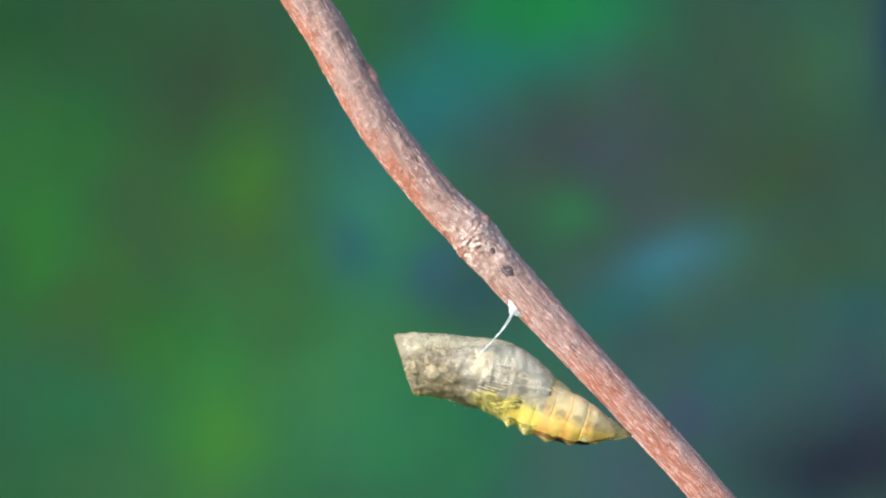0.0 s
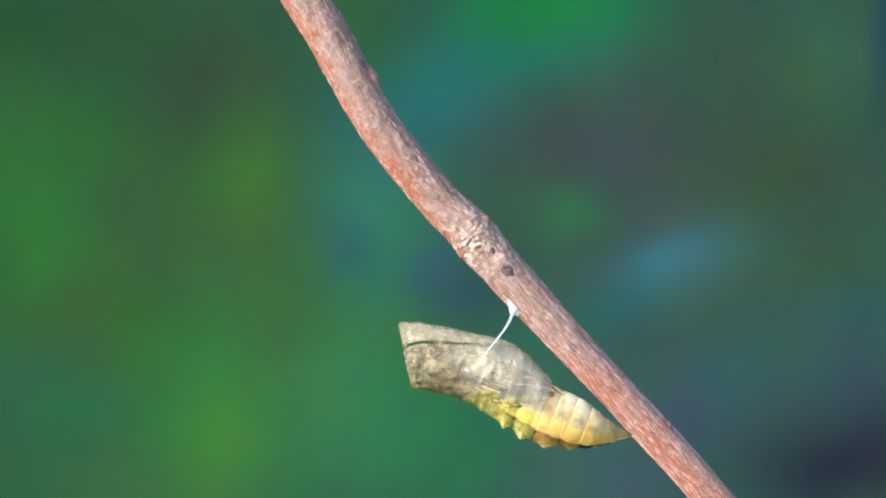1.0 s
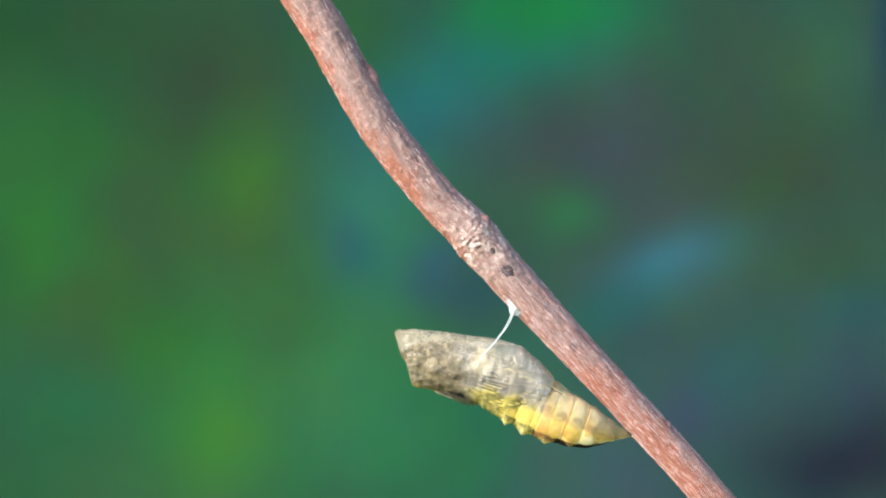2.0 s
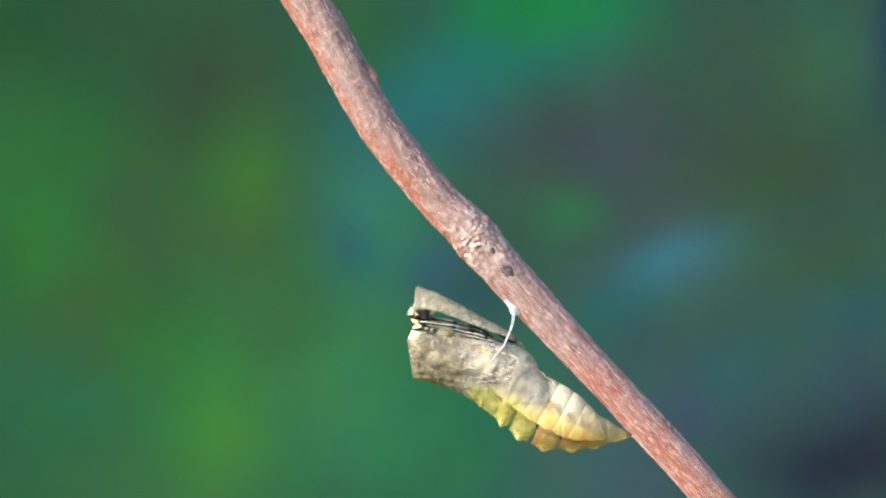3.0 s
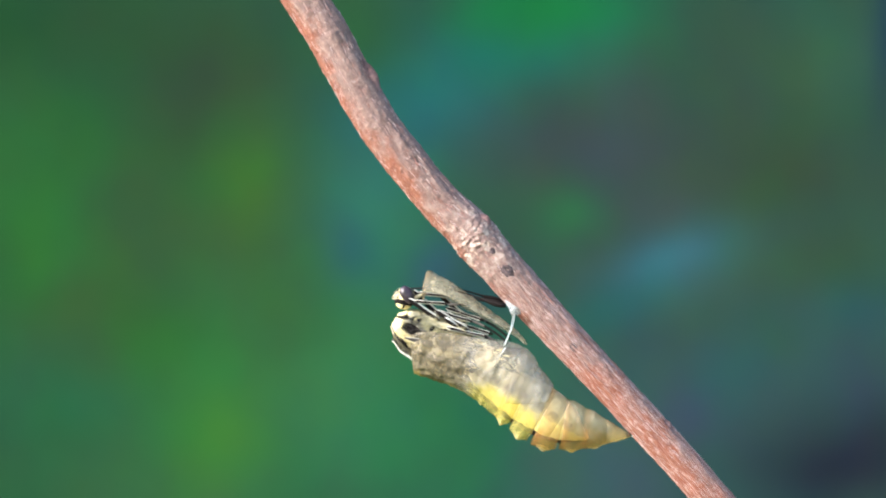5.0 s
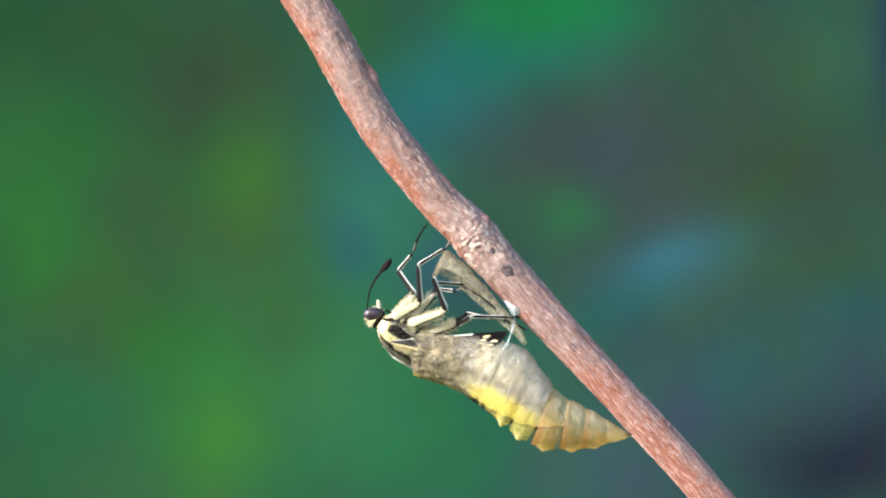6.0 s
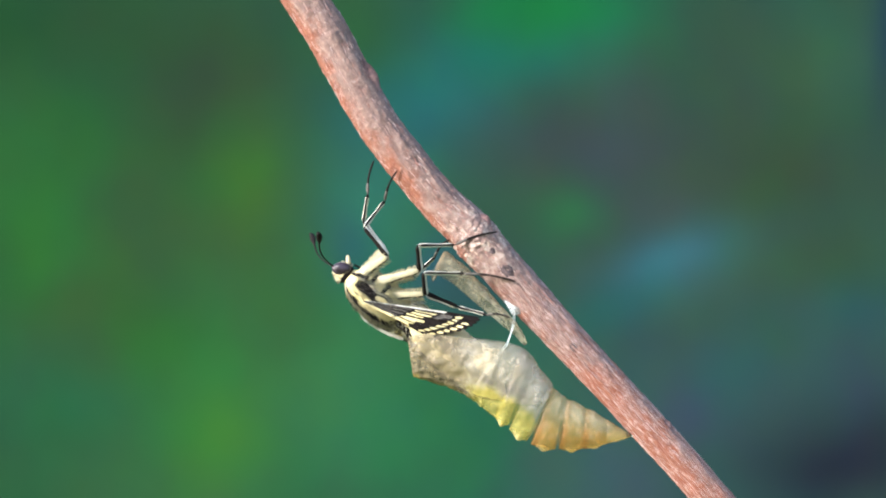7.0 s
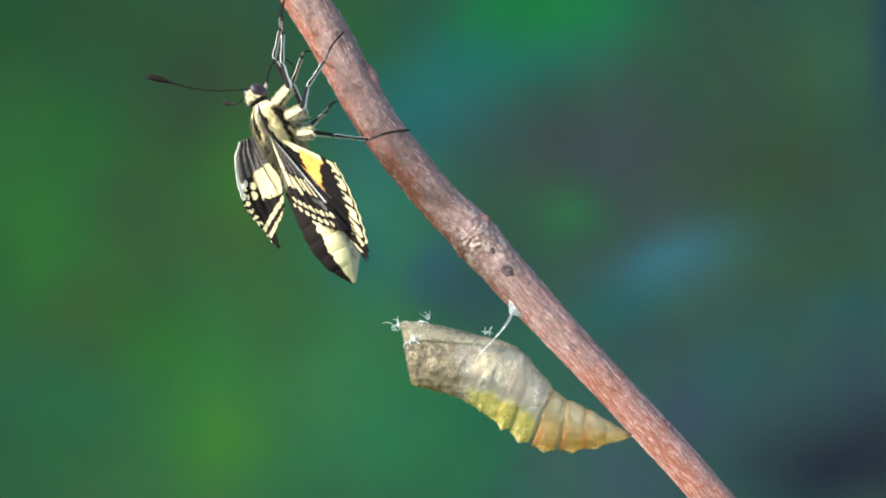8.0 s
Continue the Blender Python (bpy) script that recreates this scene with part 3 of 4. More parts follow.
    return pupa, made, shreds


chrysalis_thing, shell_parts, skin_shreds = chrysalis()


# ---- the butterfly, at rest: z towards the head, x towards the belly, y away from the viewer ----
EYE_AT = Vector((4, -13, 85))


def oval(name, centre, radii, materials, pick=None, n=24, rows=16, tilt=None, lumps=0.0):
    rings = []
    for i in range(rows + 1):
        a = math.pi * (0.02 + 0.96 * i / rows)
        ring = []
        for j in range(n):
            b = 2 * math.pi * j / n
            p = Vector((math.sin(a) * math.cos(b) * radii[0], math.sin(a) * math.sin(b) * radii[1], math.cos(a) * radii[2]))
            p *= 1 + lumps * noise.noise(p * 0.15)
            if tilt:
                p = tilt @ p
            ring.append((Vector(centre) + p) * U)
        rings.append(ring)
    return rings_mesh(name, rings, materials, pick)


def fur(name, count, spots, length, materials, thick=0.5):
    """Fine hairs: thin three-sided spikes; spots() gives a root and a direction."""
    verts, faces, index = [], [], []
    for _ in range(count):
        root, way = spots()
        way = way.normalized()
        side = way.orthogonal().normalized()
        up = way.cross(side)
        ln = length * random.uniform(0.5, 1.2)
        b = len(verts)
        for q in range(3):
            verts.append((root + (side * math.cos(2.1 * q) + up * math.sin(2.1 * q)) * thick) * U)
        verts.append((root + way * ln) * U)
        faces += [(b, b + 1, b + 3), (b + 1, b + 2, b + 3), (b + 2, b, b + 3)]
        m = random.randrange(len(materials))
        index += [m] * 3
    return mesh_of(name, verts, faces, materials, index)


def thorax_tone(z, a):
    """Black (0), cream (1) and grey down (2) of the thorax: z along it, a from the belly (0) to the back (180)."""
    a += 9 * noise.noise(Vector((z * 0.07, a * 0.05, 2))) + 3 * noise.noise(Vector((z * 0.25, a * 0.15, 7)))
    if a > 150:
        return 0 if a > 173 else 1 if a > 160 and z > 0 else 2
    if a > 135:
        return 0
    if a > 104 - 0.2 * max(0, z - 40):
        return 1
    if a > 70:
        if 80 < a < 90 and -30 < z < 8 or z > 50:
            return 1
        return 0 if a > 76 else 2
    if z > 38 and a > 50:
        return 0
    return 0 if a > 22 and (abs(z - 30) < 3.5 or abs(z - 2) < 3.5) else 1


def wing_mesh(name, front, hind, tone, materials, bow=0.1, curl=6.0, flip=1, root=5.0, nu=110, nv=60):
    """A soft, crumpled young wing: a fan from its root between the front edge and the hind edge, with a bowed margin."""
    a, h = Vector((front[0], 0, front[1])), Vector((hind[0], 0, hind[1]))
    verts, faces, index = [], [], []
    for i in range(nu + 1):
        s = i / nu
        for j in range(nv + 1):
            t = j / nv
            p = (a * (1 - t) + h * t) * s
            p *= 1 + bow * 4 * t * (1 - t) * s + 0.012 * math.cos(t * 56) * s
            across = (h - a).normalized()
            p += across * root * (t - 0.5) * (1 - s)
            y = -curl * math.sin(math.pi * t) * s + 1.6 * math.sin(t * 30) * s * (1 - 0.5 * s) + 4.0 * noise.noise(Vector((s * 4, t * 3, 1))) * s
            verts.append(Vector((p.x, y * flip, p.z)) * U)
    for i in range(nu):
        for j in range(nv):
            q = i * (nv + 1) + j
            faces.append((q, q + 1, q + nv + 2, q + nv + 1))
            index.append(tone((i + 0.5) / nu, (j + 0.5) / nv))
    return mesh_of(name, verts, faces, materials, index)


def cell(t, count, width, shift=0.0):
    return abs((t * count + shift) % 1 - 0.5) < width / 2


# tones: 0 black, 1 pale yellow, 2 warm yellow, 3 dusted grey, 4 white
def fore_tone(s, t):
    s0 = s
    s += 0.05 * noise.noise(Vector((s * 9, t * 9, 0)))
    t += 0.05 * noise.noise(Vector((s * 12, t * 6, 5)))
    s0 += 0.012 * noise.noise(Vector((s * 20, t * 16, 2)))
    if t < 0.13 and s0 < 0.93:
        return 4 if t < 0.06 and s0 < 0.7 else 3 if s0 < 0.6 else 0
    if s < 0.43:
        return 1 if t > 0.86 else 0 if cell(t, 5, 0.5) else 3
    if s < 0.74:
        if t > 0.58:
            return 1 if 0.46 < s < 0.65 + 0.03 * math.sin(t * 40) and cell(t, 5, 0.7) else 0
        return 1 if cell(t, 7, 0.5) and 0.47 < s < 0.64 else 3 if s > 0.68 and t < 0.4 else 0
    if s0 < 0.815:
        return 3 if t < 0.3 and s0 < 0.79 else 0
    if s0 < 0.865:
        return 1 if cell(t, 9, 0.66) else 0
    if s0 < 0.915:
        return 0
    if s0 < 0.96:
        return 1 if t > 0.3 and cell(t, 9, 0.6, 0.5) else 0
    return 0


def hind_tone(s, t):
    s0 = s
    s += 0.05 * noise.noise(Vector((s * 7, t * 7, 3)))
    t += 0.04 * noise.noise(Vector((s * 9, t * 6, 8)))
    if s < 0.40 + 0.14 * noise.noise(Vector((t * 8, 2, 6))):
        return 0 if t < 0.8 else 1
    if t > 0.40 + 0.9 * max(0, 0.4 - s):
        if s < 0.60 + 0.16 * max(0, t - 0.6) * 2.5:
            return 1 if t > 0.93 else 2
    elif s < 0.66:
        return 0 if t < 0.24 else 3 if cell(t, 9, 0.35) else 0
    if 0.845 < s0 < 0.955:
        w = 0.72 if t > 0.2 else 0.45
        return 1 if cell(t, 7, w) and not (s0 < 0.88 and cell(t, 7, 0.3)) else 0
    return 1 if s0 > 0.985 and t > 0.3 else 0


# the far forewing, as it hangs: height, left edge, right edge
FAR_WING = [(-19, -24, 4), (0, -40, 7), (40, -54, 11), (64, -58, 16), (90, -60, 10), (113, -55, 3), (127, -51, -8), (144, -47, -26), (155, -44, -31), (165, -41, -33.5), (176, -37, -34)]


def far_tone(x, z, u):
    jag = noise.noise(Vector((x * 0.16, z * 0.16, 3)))
    if u < 0.09 and z > -76:
        return 4
    if z > -40 + 4 * jag + 0.25 * (x + 20):
        return 0 if cell(u, 6, 0.22) else 3
    if x < -36 and z > -58:
        return 4 if math.hypot(x + 47, z + 50) < 7.5 + 2 * jag else 0
    if z > -89 + 5 * jag and x > -42:
        if x > -27 + 2 * jag:
            return 0 if abs(x + 6 + 0.1 * z) < 0.9 else 1
        return 1 if math.hypot((x + 33) * 1.1, z + 60) < 6.5 or math.hypot((x + 38) * 1.2, z + 76) < 7.5 else 0
    first, second = z + 105 - 0.68 * x, z + 121 - 0.73 * x
    if x > -48 and abs(first) < 4.2 + jag:
        return 1 if cell(x, 1 / 9.5, 0.86) else 0
    if x > -44 and abs(second) < 4.0 + jag:
        return 1 if cell(x, 1 / 8.0, 0.80, 0.3) else 0
    if x < -43:
        if u < 0.16 + 0.05 * jag:
            return 1 if cell(z + 9 * jag, 1 / 13, 0.42 + 0.3 * jag) else 0
        return 1 if x < -45 and u > 0.24 and cell(z, 1 / 15, 0.8) and z > -112 else 0
    return 0


def far_wing_mesh(name, materials, nu=150, nv=70):
    """The hanging far forewing, soft and a little cupped, with a tail at its hind corner."""
    verts, faces, index = [], [], []
    spots = []
    for i in range(nu + 1):
        z = -19 + 195 * i / nu
        left, right = smooth(FAR_WING, z)
        for j in range(nv + 1):
            u = j / nv
            x = left + (right - left) * u
            f = max(0, z) / 176
            x += 1.2 * math.sin(z * 0.4) * f * (1 if u > 0.5 else -1) * abs(2 * u - 1) ** 4
            y = 9 * math.sin(math.pi * u) * math.sin(math.pi * min(1, f + 0.15)) + 1.4 * math.sin(u * 30) * (1 - f) + 4.0 * noise.noise(Vector((f * 5, u * 3, 1)))
            verts.append(Vector((x, y, -z)) * U)
            spots.append((x, -z, u))
    for i in range(nu):
        for j in range(nv):
            q = i * (nv + 1) + j
            faces.append((q, q + 1, q + nv + 2, q + nv + 1))
            a, b = spots[q], spots[q + nv + 2]
            index.append(far_tone((a[0] + b[0]) / 2, (a[1] + b[1]) / 2, (a[2] + b[2]) / 2))
    return mesh_of(name, verts, faces, materials, index)


def segment(name, length, r0, r1, materials, pick=None, steps=20, bow=0.0, n=10):
    """A limb segment along z, slightly bowed, thinner in its middle."""
    pts, radii = [], []
    for i in range(steps + 1):
        f = i / steps
        pts.append(Vector((bow * math.sin(math.pi * f), 0, length * f)) * U)
        r = r0 + (r1 - r0) * f
        end = 1 - min(1, min(f, 1 - f) / 0.16)
        radii.append(max(0.3, r * (1 + 0.12 * math.cos(2 * math.pi * f)) * max(0.3, math.sqrt(1 - end * end))) * U)
    return tube(name, pts, radii, materials, n, pick)


LEGS = {  # root on the thorax, lengths of coxa, femur, tibia, tarsus
    "fore": (Vector((16, -12, 50)), (58, 66, 66, 68)),
    "mid": (Vector((18, -14, 22)), (84, 66, 72, 78)),
    "hind": (Vector((16, -15, -10)), (66, 62, 76, 92)),
}


def butterfly():
    fly = thing("butterfly", "newly hatched black and cream swallowtail butterfly with soft wings", "butterfly")
    made = {}
    core = []
    prof = [(66, 15), (54, 26), (36, 34), (10, 38), (-16, 36), (-38, 28), (-54, 19)]
    heights, around = np.linspace(66, -54, 84), 132
    for z in heights:
        r = smooth([(-p, q) for p, q in prof], -z)[0]
        core.append([Vector((r * 0.98 * math.cos(2 * math.pi * j / around), r * 0.92 * math.sin(2 * math.pi * j / around), z)) * U for j in range(around)])
    thorax = part("thorax", rings_mesh("thorax", core, [BLACK, PALE, DOWN], lambda i, j: thorax_tone(heights[i], abs((360 * (j + 0.5) / around + 180) % 360 - 180))), fly, "black and cream striped downy thorax")

    def spots(tone):
        while True:
            z, b = random.uniform(-45, 58), random.uniform(-180, 180)
            if thorax_tone(z, abs(b)) == tone:
                break
        r = smooth([(-p, q) for p, q in prof], -z)[0]
        d = Vector((math.cos(radians(b)), 0.95 * math.sin(radians(b)), 0))
        return d * r * 0.97 + Vector((0, 0, z)), d * 0.6 + Vector((0.2, 0, -0.9)) + Vector((random.gauss(0, 0.25), random.gauss(0, 0.25), random.gauss(0, 0.2)))
    part("thorax_hair", fur("thorax_hair", 2600, lambda: spots(1), 13, [CREAM, PALE, PALE], 0.5), thorax, "fine cream hair")
    part("thorax_hair", fur("thorax_hair", 1700, lambda: spots(0), 12, [BLACK, BLACK, GREY], 0.5), thorax, "fine black hair")
    part("thorax_hair", fur("thorax_hair", 1900, lambda: spots(2), 17, [DOWN, CREAM, CREAM, GREY], 0.5), thorax, "long grey and cream hair")

    made["head"] = head = part("head", oval("head", (-1, 0, 75), (17, 16, 17), [BLACK, PALE], lambda i, j: 0 if i < 7 or 19 < i < 27 or j % 23 < 4 else 1, n=92, rows=40, lumps=0.05), fly, "small dark head with cream stripes")
    for s in (-1, 1):
        part("eye", oval("eye", (2, 12 * s, 85), (11.5, 8.5, 17), [EYE_MAT], tilt=Matrix.Rotation(radians(-42), 3, "Y")), head, "large glossy dark eye")
        part("palp", oval("palp", (19, 6 * s, 85), (4.5, 3.5, 11), [CREAM, BLACK], lambda i, j: 1 if 8 < j < 15 else 0, tilt=Matrix.Rotation(radians(50), 3, "Y"), lumps=0.1), head, "cream hairy palp")

    def face():
        b, c = random.choice((random.uniform(-48, 48), random.uniform(135, 225))), random.uniform(0, 95)
        d = Vector((math.sin(radians(c)) * math.cos(radians(b)), math.sin(radians(c)) * math.sin(radians(b)), math.cos(radians(c))))
        return Vector((-1, 0, 75)) + d * 15, d + Vector((0.2 + random.gauss(0, 0.35), random.gauss(0, 0.35), 0.3 + random.gauss(0, 0.35)))
    part("face_hair", fur("face_hair", 900, face, 8, [CREAM, PALE, CREAM, BLACK], 0.9), head)

    for s, name in ((-1, "near"), (1, "far")):
        pts = [Vector((17 * math.sin(f * 3.0) + 9 * f ** 7, 0, 184 * f)) * U for f in np.linspace(0, 1, 24)]
        radii = [(0.95 + 0.8 * f if f < 0.74 else 1.55 + 3.9 * math.sin(min(1, (f - 0.74) / 0.26) * math.pi * 0.84) ** 1.2) * U for f in np.linspace(0, 1, 24)]
        made["antenna_" + name] = part("antenna", tube("antenna", pts, radii, [BLACK]), head, "thin black clubbed antenna")
    # coiled tongue
    coil, here, turned = [], Vector((0, 0, 0)), 0.0
    for f in np.linspace(0, 1, 70):
        coil.append(here * U)
        turned = 6.6 * f ** 2.6
        here = here + Vector((math.sin(turned), 0, math.cos(turned))) * 2.2
    made["tongue"] = part("tongue", tube("tongue", coil, [(2.0 - 1.2 * f) * U for f in np.linspace(0, 1, 70)], [BLACK], 8), head, "thin dark coiled tongue")

    # hind body: a core with eight belts
    prof2 = [(0, 17), (20, 28), (60, 39), (110, 45), (160, 44), (200, 33), (222, 18), (234, 9), (240, 5)]
    belly = part("abdomen", tube("abdomen", [Vector((0, 0, -z)) * U for z in np.linspace(-8, 232, 30)], [smooth(prof2, max(0, z))[0] * 0.80 * U for z in np.linspace(-8, 232, 30)], [PALE], 32), fly, "plump cream hind body with black stripes")
    made["abdomen"] = belly
    for b in range(8):
        z0, z1 = 240 * b / 8, 240 * (b + 1) / 8
        rr = []
        for f in np.linspace(0, 1, 16):
            z = z0 + (z1 - z0) * f
            r = smooth(prof2, z)[0] * (0.975 + 0.03 * math.sin(math.pi * f) ** 0.7)
            rr.append([Vector((r * math.cos(2 * math.pi * j / 128), r * 0.84 * math.sin(2 * math.pi * j / 128), -z)) * U for j in range(128)])

        def belt(i, j):
            a = 360 * (j + 0.5) / 128
            a = a if a <= 180 else 360 - a
            a += 7 * noise.noise(Vector((b * 3 + i * 0.2, j * 0.2, 0)))
            if a > 143:
                return 0
            if 0 < b < 7 and 75 < a < 89 and 3 <= i <= 11:
                return 3
            return 2 if a >= 97 else 1
        part("belt", rings_mesh("belt", rr, [BLACK, CREAM, YELLOW, DUSK], belt), belly)

    def waist():
        b, z = random.uniform(0, 6.28), random.uniform(0, 44)
        return Vector((26 * math.cos(b), 26 * math.sin(b), -z)), Vector((math.cos(b), math.sin(b), -0.8))
    part("abdomen_hair", fur("abdomen_hair", 420, waist, 20, [CREAM, CREAM, WHITE]), belly, "long pale hair")

    scales = [BLACK, PALE, ORANGE, GREY, WHITE]
    fore_label = "crumpled black and cream forewing with a dotted margin"
    hind_label = "warm yellow and black hindwing with pale crescents"
    made["fore_near"] = solid(part("forewing", wing_mesh("forewing", (51, -200), (-16, -128), fore_tone, scales), fly, fore_label), 1.5 * U)
    made["fore_far"] = solid(part("forewing", far_wing_mesh("forewing", scales), fly, fore_label), 1.5 * U)
    made["hind_near"] = solid(part("hindwing", wing_mesh("hindwing", (52, -266), (78, -92), hind_tone, scales, 0.16, 4), fly, hind_label), 1.5 * U)
    made["hind_far"] = solid(part("hindwing", wing_mesh("hindwing", (20, -215), (50, -80), hind_tone, scales, 0.1, 4, -1), fly, hind_label), 1.5 * U)

    for kind, (root, sizes) in LEGS.items():
        for side in ("near", "far"):
            fat = (11.5, 9) if kind != "hind" else (10, 7.5)
            leg = part("leg", segment("leg", sizes[0], fat[0], fat[1] * 0.62, [CREAM, BLACK], lambda i, j: 1 if j in (2, 7) and i > 3 else 0), fly, "cream and black jointed leg")
            femur = part("femur", segment("femur", sizes[1], 5.8, 4.2, [BLACK, WHITE], lambda i, j: 1 if j in (2, 3, 4, 5, 6) else 0), leg)
            tibia = part("tibia", segment("tibia", sizes[2], 3.8, 3.0, [BLACK, WHITE], lambda i, j: 0 if j in (0, 1) or i > 17 else 1), leg)
            tarsus = part("tarsus", segment("tarsus", sizes[3], 2.5, 1.6, [BLACK, GREY], lambda i, j: 1 if i < 6 else 0, bow=4), leg)

            def root_hair(length=sizes[0]):
                z, b = random.uniform(2, length - 4), random.uniform(0, 6.28)
                return Vector((9 * math.cos(b), 9 * math.sin(b), z)), Vector((math.cos(b), math.sin(b), 1.1))
            part("leg_hair", fur("leg_hair", 380, root_hair, 7, [CREAM, CREAM, PALE]), leg)
            made["leg_%s_%s" % (kind, side)] = (leg, femur, tibia, tarsus)
    return fly, made


butterfly_thing, fly_parts = butterfly()


# ---- silk ----
def silk():
    mat = silk_material()
    band = thing("silk_girdle", "white silk girdle slung from the twig round the chrysalis", "silk thread")
    band.matrix_basis = Matrix.Translation(at(909, 545, -14))
    way = [(0, 0, 0, 2), (0.25, -14, -29, -16), (0.5, -37, -54, -34), (0.72, -60, -80, -46), (1.0, -82, -117, -50)]
    hanging = []
    for q in range(3):
        for start, end in ((0, 0.52), (0.50, (0.74, 0.70, 0.86)[q])):
            pts, radii = [], []
            for f in np.linspace(start, end, 16):
                x, z, y = smooth(way, f)
                gap = math.sin(math.pi * min(1, f / 0.72))
                pts.append(Vector((x + (2.6, -2.2, 0)[q] * gap + 0.8 * math.sin(f * 14 + q), y + q * 1.2, z - (0, 2.5, 1)[q] * gap)) * U)
                radii.append(((0.62, 0.42, 0.3)[q] * (1.2 - f) + 0.1) * U)
            ob = part("strand", tube("strand", pts, radii, [mat], 6), band)
            if start:
                hanging.append(ob)
    # the web that ties the girdle to the bark
    web_mat = web_material()
    for side in (0, 1):
        rings = []
        for f in np.linspace(0, 1, 12):
            row = []
            for g in np.linspace(-1, 1, 15):
                edge = Vector((4 + 15 * g, -3 - 9 * (1 - abs(g)) * side, 2 - 18 * g))
                tip = Vector((-6 + 1.4 * g, -4, -13))
                bow = edge * f ** 1.9 + tip * (1 - f ** 1.9)
                row.append((bow + Vector((0.7 * noise.noise(Vector((g * 5, f * 3, side))), -3 * side * f, 0.7 * noise.noise(Vector((g * 5, f * 3, 4 + side)))))) * U)
            rings.append(row)
        solid(part("web", rings_mesh("web", rings, [web_mat], caps=(False, False), wrap=False), band, "white web spun to the bark"), 0.5 * U)
    pad = thing("silk_pad", "small white silk pad holding the tail on the twig", "silk")
    pad.matrix_basis = Matrix.Translation(at(1119, 771, 1))
    part("pad", oval("pad", (0, 0, 0), (3.2, 4, 2.6), [mat], lumps=0.4), pad)
    knot = part("anchor", oval("anchor", (1, 6, -3), (6, 8, 7), [mat], lumps=0.5), band)
    return band, hanging


silk_thing, silk_strands = silk()


# ---- what moves ----
# seconds, turn of the whole case about its tail, bend of its fore part, opening of the lid
CASE = [(0.0, 0, 0, 0), (0.3, 0.5, -1.2, 0), (0.5, 4, -8, -3), (0.6, 4.5, -9.6, -4), (0.8, 4.5, -9.6, -2), (1.0, 4.5, -9.6, -1.5), (1.2, 3, -6.4, -1.5),
        (1.5, 0.5, -2.8, -1), (1.7, 0, -2, -1), (2.8, 7, -18.5, -4), (3.0, 7, -17.2, -13.5), (3.5, 7, -17.5, -11.5), (3.8, 7, -17.5, -14),
        (4.0, 7, -17.2, -20.5), (4.7, 7, -18, -18), (5.8, 7, -20, -30.5), (6.2, 7, -15.6, -36), (6.8, 7, -17.5, -33), (7.0, 7, -17.5, -33),
        (7.2, 7, -20.5, -22), (7.3, 7, -19, -16), (7.4, 7.2, -15, -6), (7.6, 7.5, -15, -0.8), (8.0, 7.5, -15, -0.8)]
SHARE = {"wing_case": 1.0, "lid": 1.0, "wing_tips": 0.72, "ring0": 0.95, "ring1": 0.7, "ring2": 0.32, "ring3": 0.0, "ring4": 0.0, "ring5": 0.0}
# seconds, eye x, eye y, lie of the thorax, yaw, lie of the hind body
FLY = [(0.0, 740, 646, 164, 0, 161), (0.3, 740, 644, 164, 0, 161), (0.5, 750, 632, 160, 0, 157), (1.0, 750, 632, 160, 0, 157), (1.5, 742, 641, 163, 0, 160),
       (1.7, 742, 642, 163, 0, 160), (2.8, 716, 592, 157, 0, 150), (3.0, 711, 578, 156, 0, 150), (3.5, 702, 587, 155, 0, 150), (3.8, 707, 571, 154, 0, 150),
       (4.0, 706, 563, 153, 0, 149), (4.5, 692, 557, 151, 0, 148), (4.7, 688, 555, 150, 0, 148), (5.8, 668, 550, 149, 0, 150), (6.2, 654, 565, 151, 0, 151), (6.4, 659, 527, 147, 0, 145),
       (6.5, 660, 524, 147, 0, 145), (6.8, 642, 515, 145, 0, 141), (7.0, 606, 474, 141, 0, 139), (7.2, 574, 427, 140, 0, 137), (7.3, 543, 373, 135, 2, 127),
       (7.4, 518, 291, 132, 5, 108), (7.5, 477, 251, 132, 8, 102), (7.6, 457, 222, 128, 16, 105), (7.7, 471, 150, 120, 36, 107), (7.8, 476, 147, 120, 38, 111), (7.9, 465, 152, 120, 38, 113),
       (8.0, 455, 164, 120, 38, 115)]
# seconds, nod of the head towards the belly in degrees, shift towards the belly, shift forward
NOD = [(0.0, 30, 8, -6), (1.7, 30, 8, -6), (2.8, 75, 20, 0), (3.5, 82, 21, 0), (4.0, 85, 22, 0), (4.7, 85, 22, 0), (5.8, 6, 3, 0), (6.5, 2, 2, 0), (7.0, 0, 0, 0), (8.0, 0, 0, 0)]
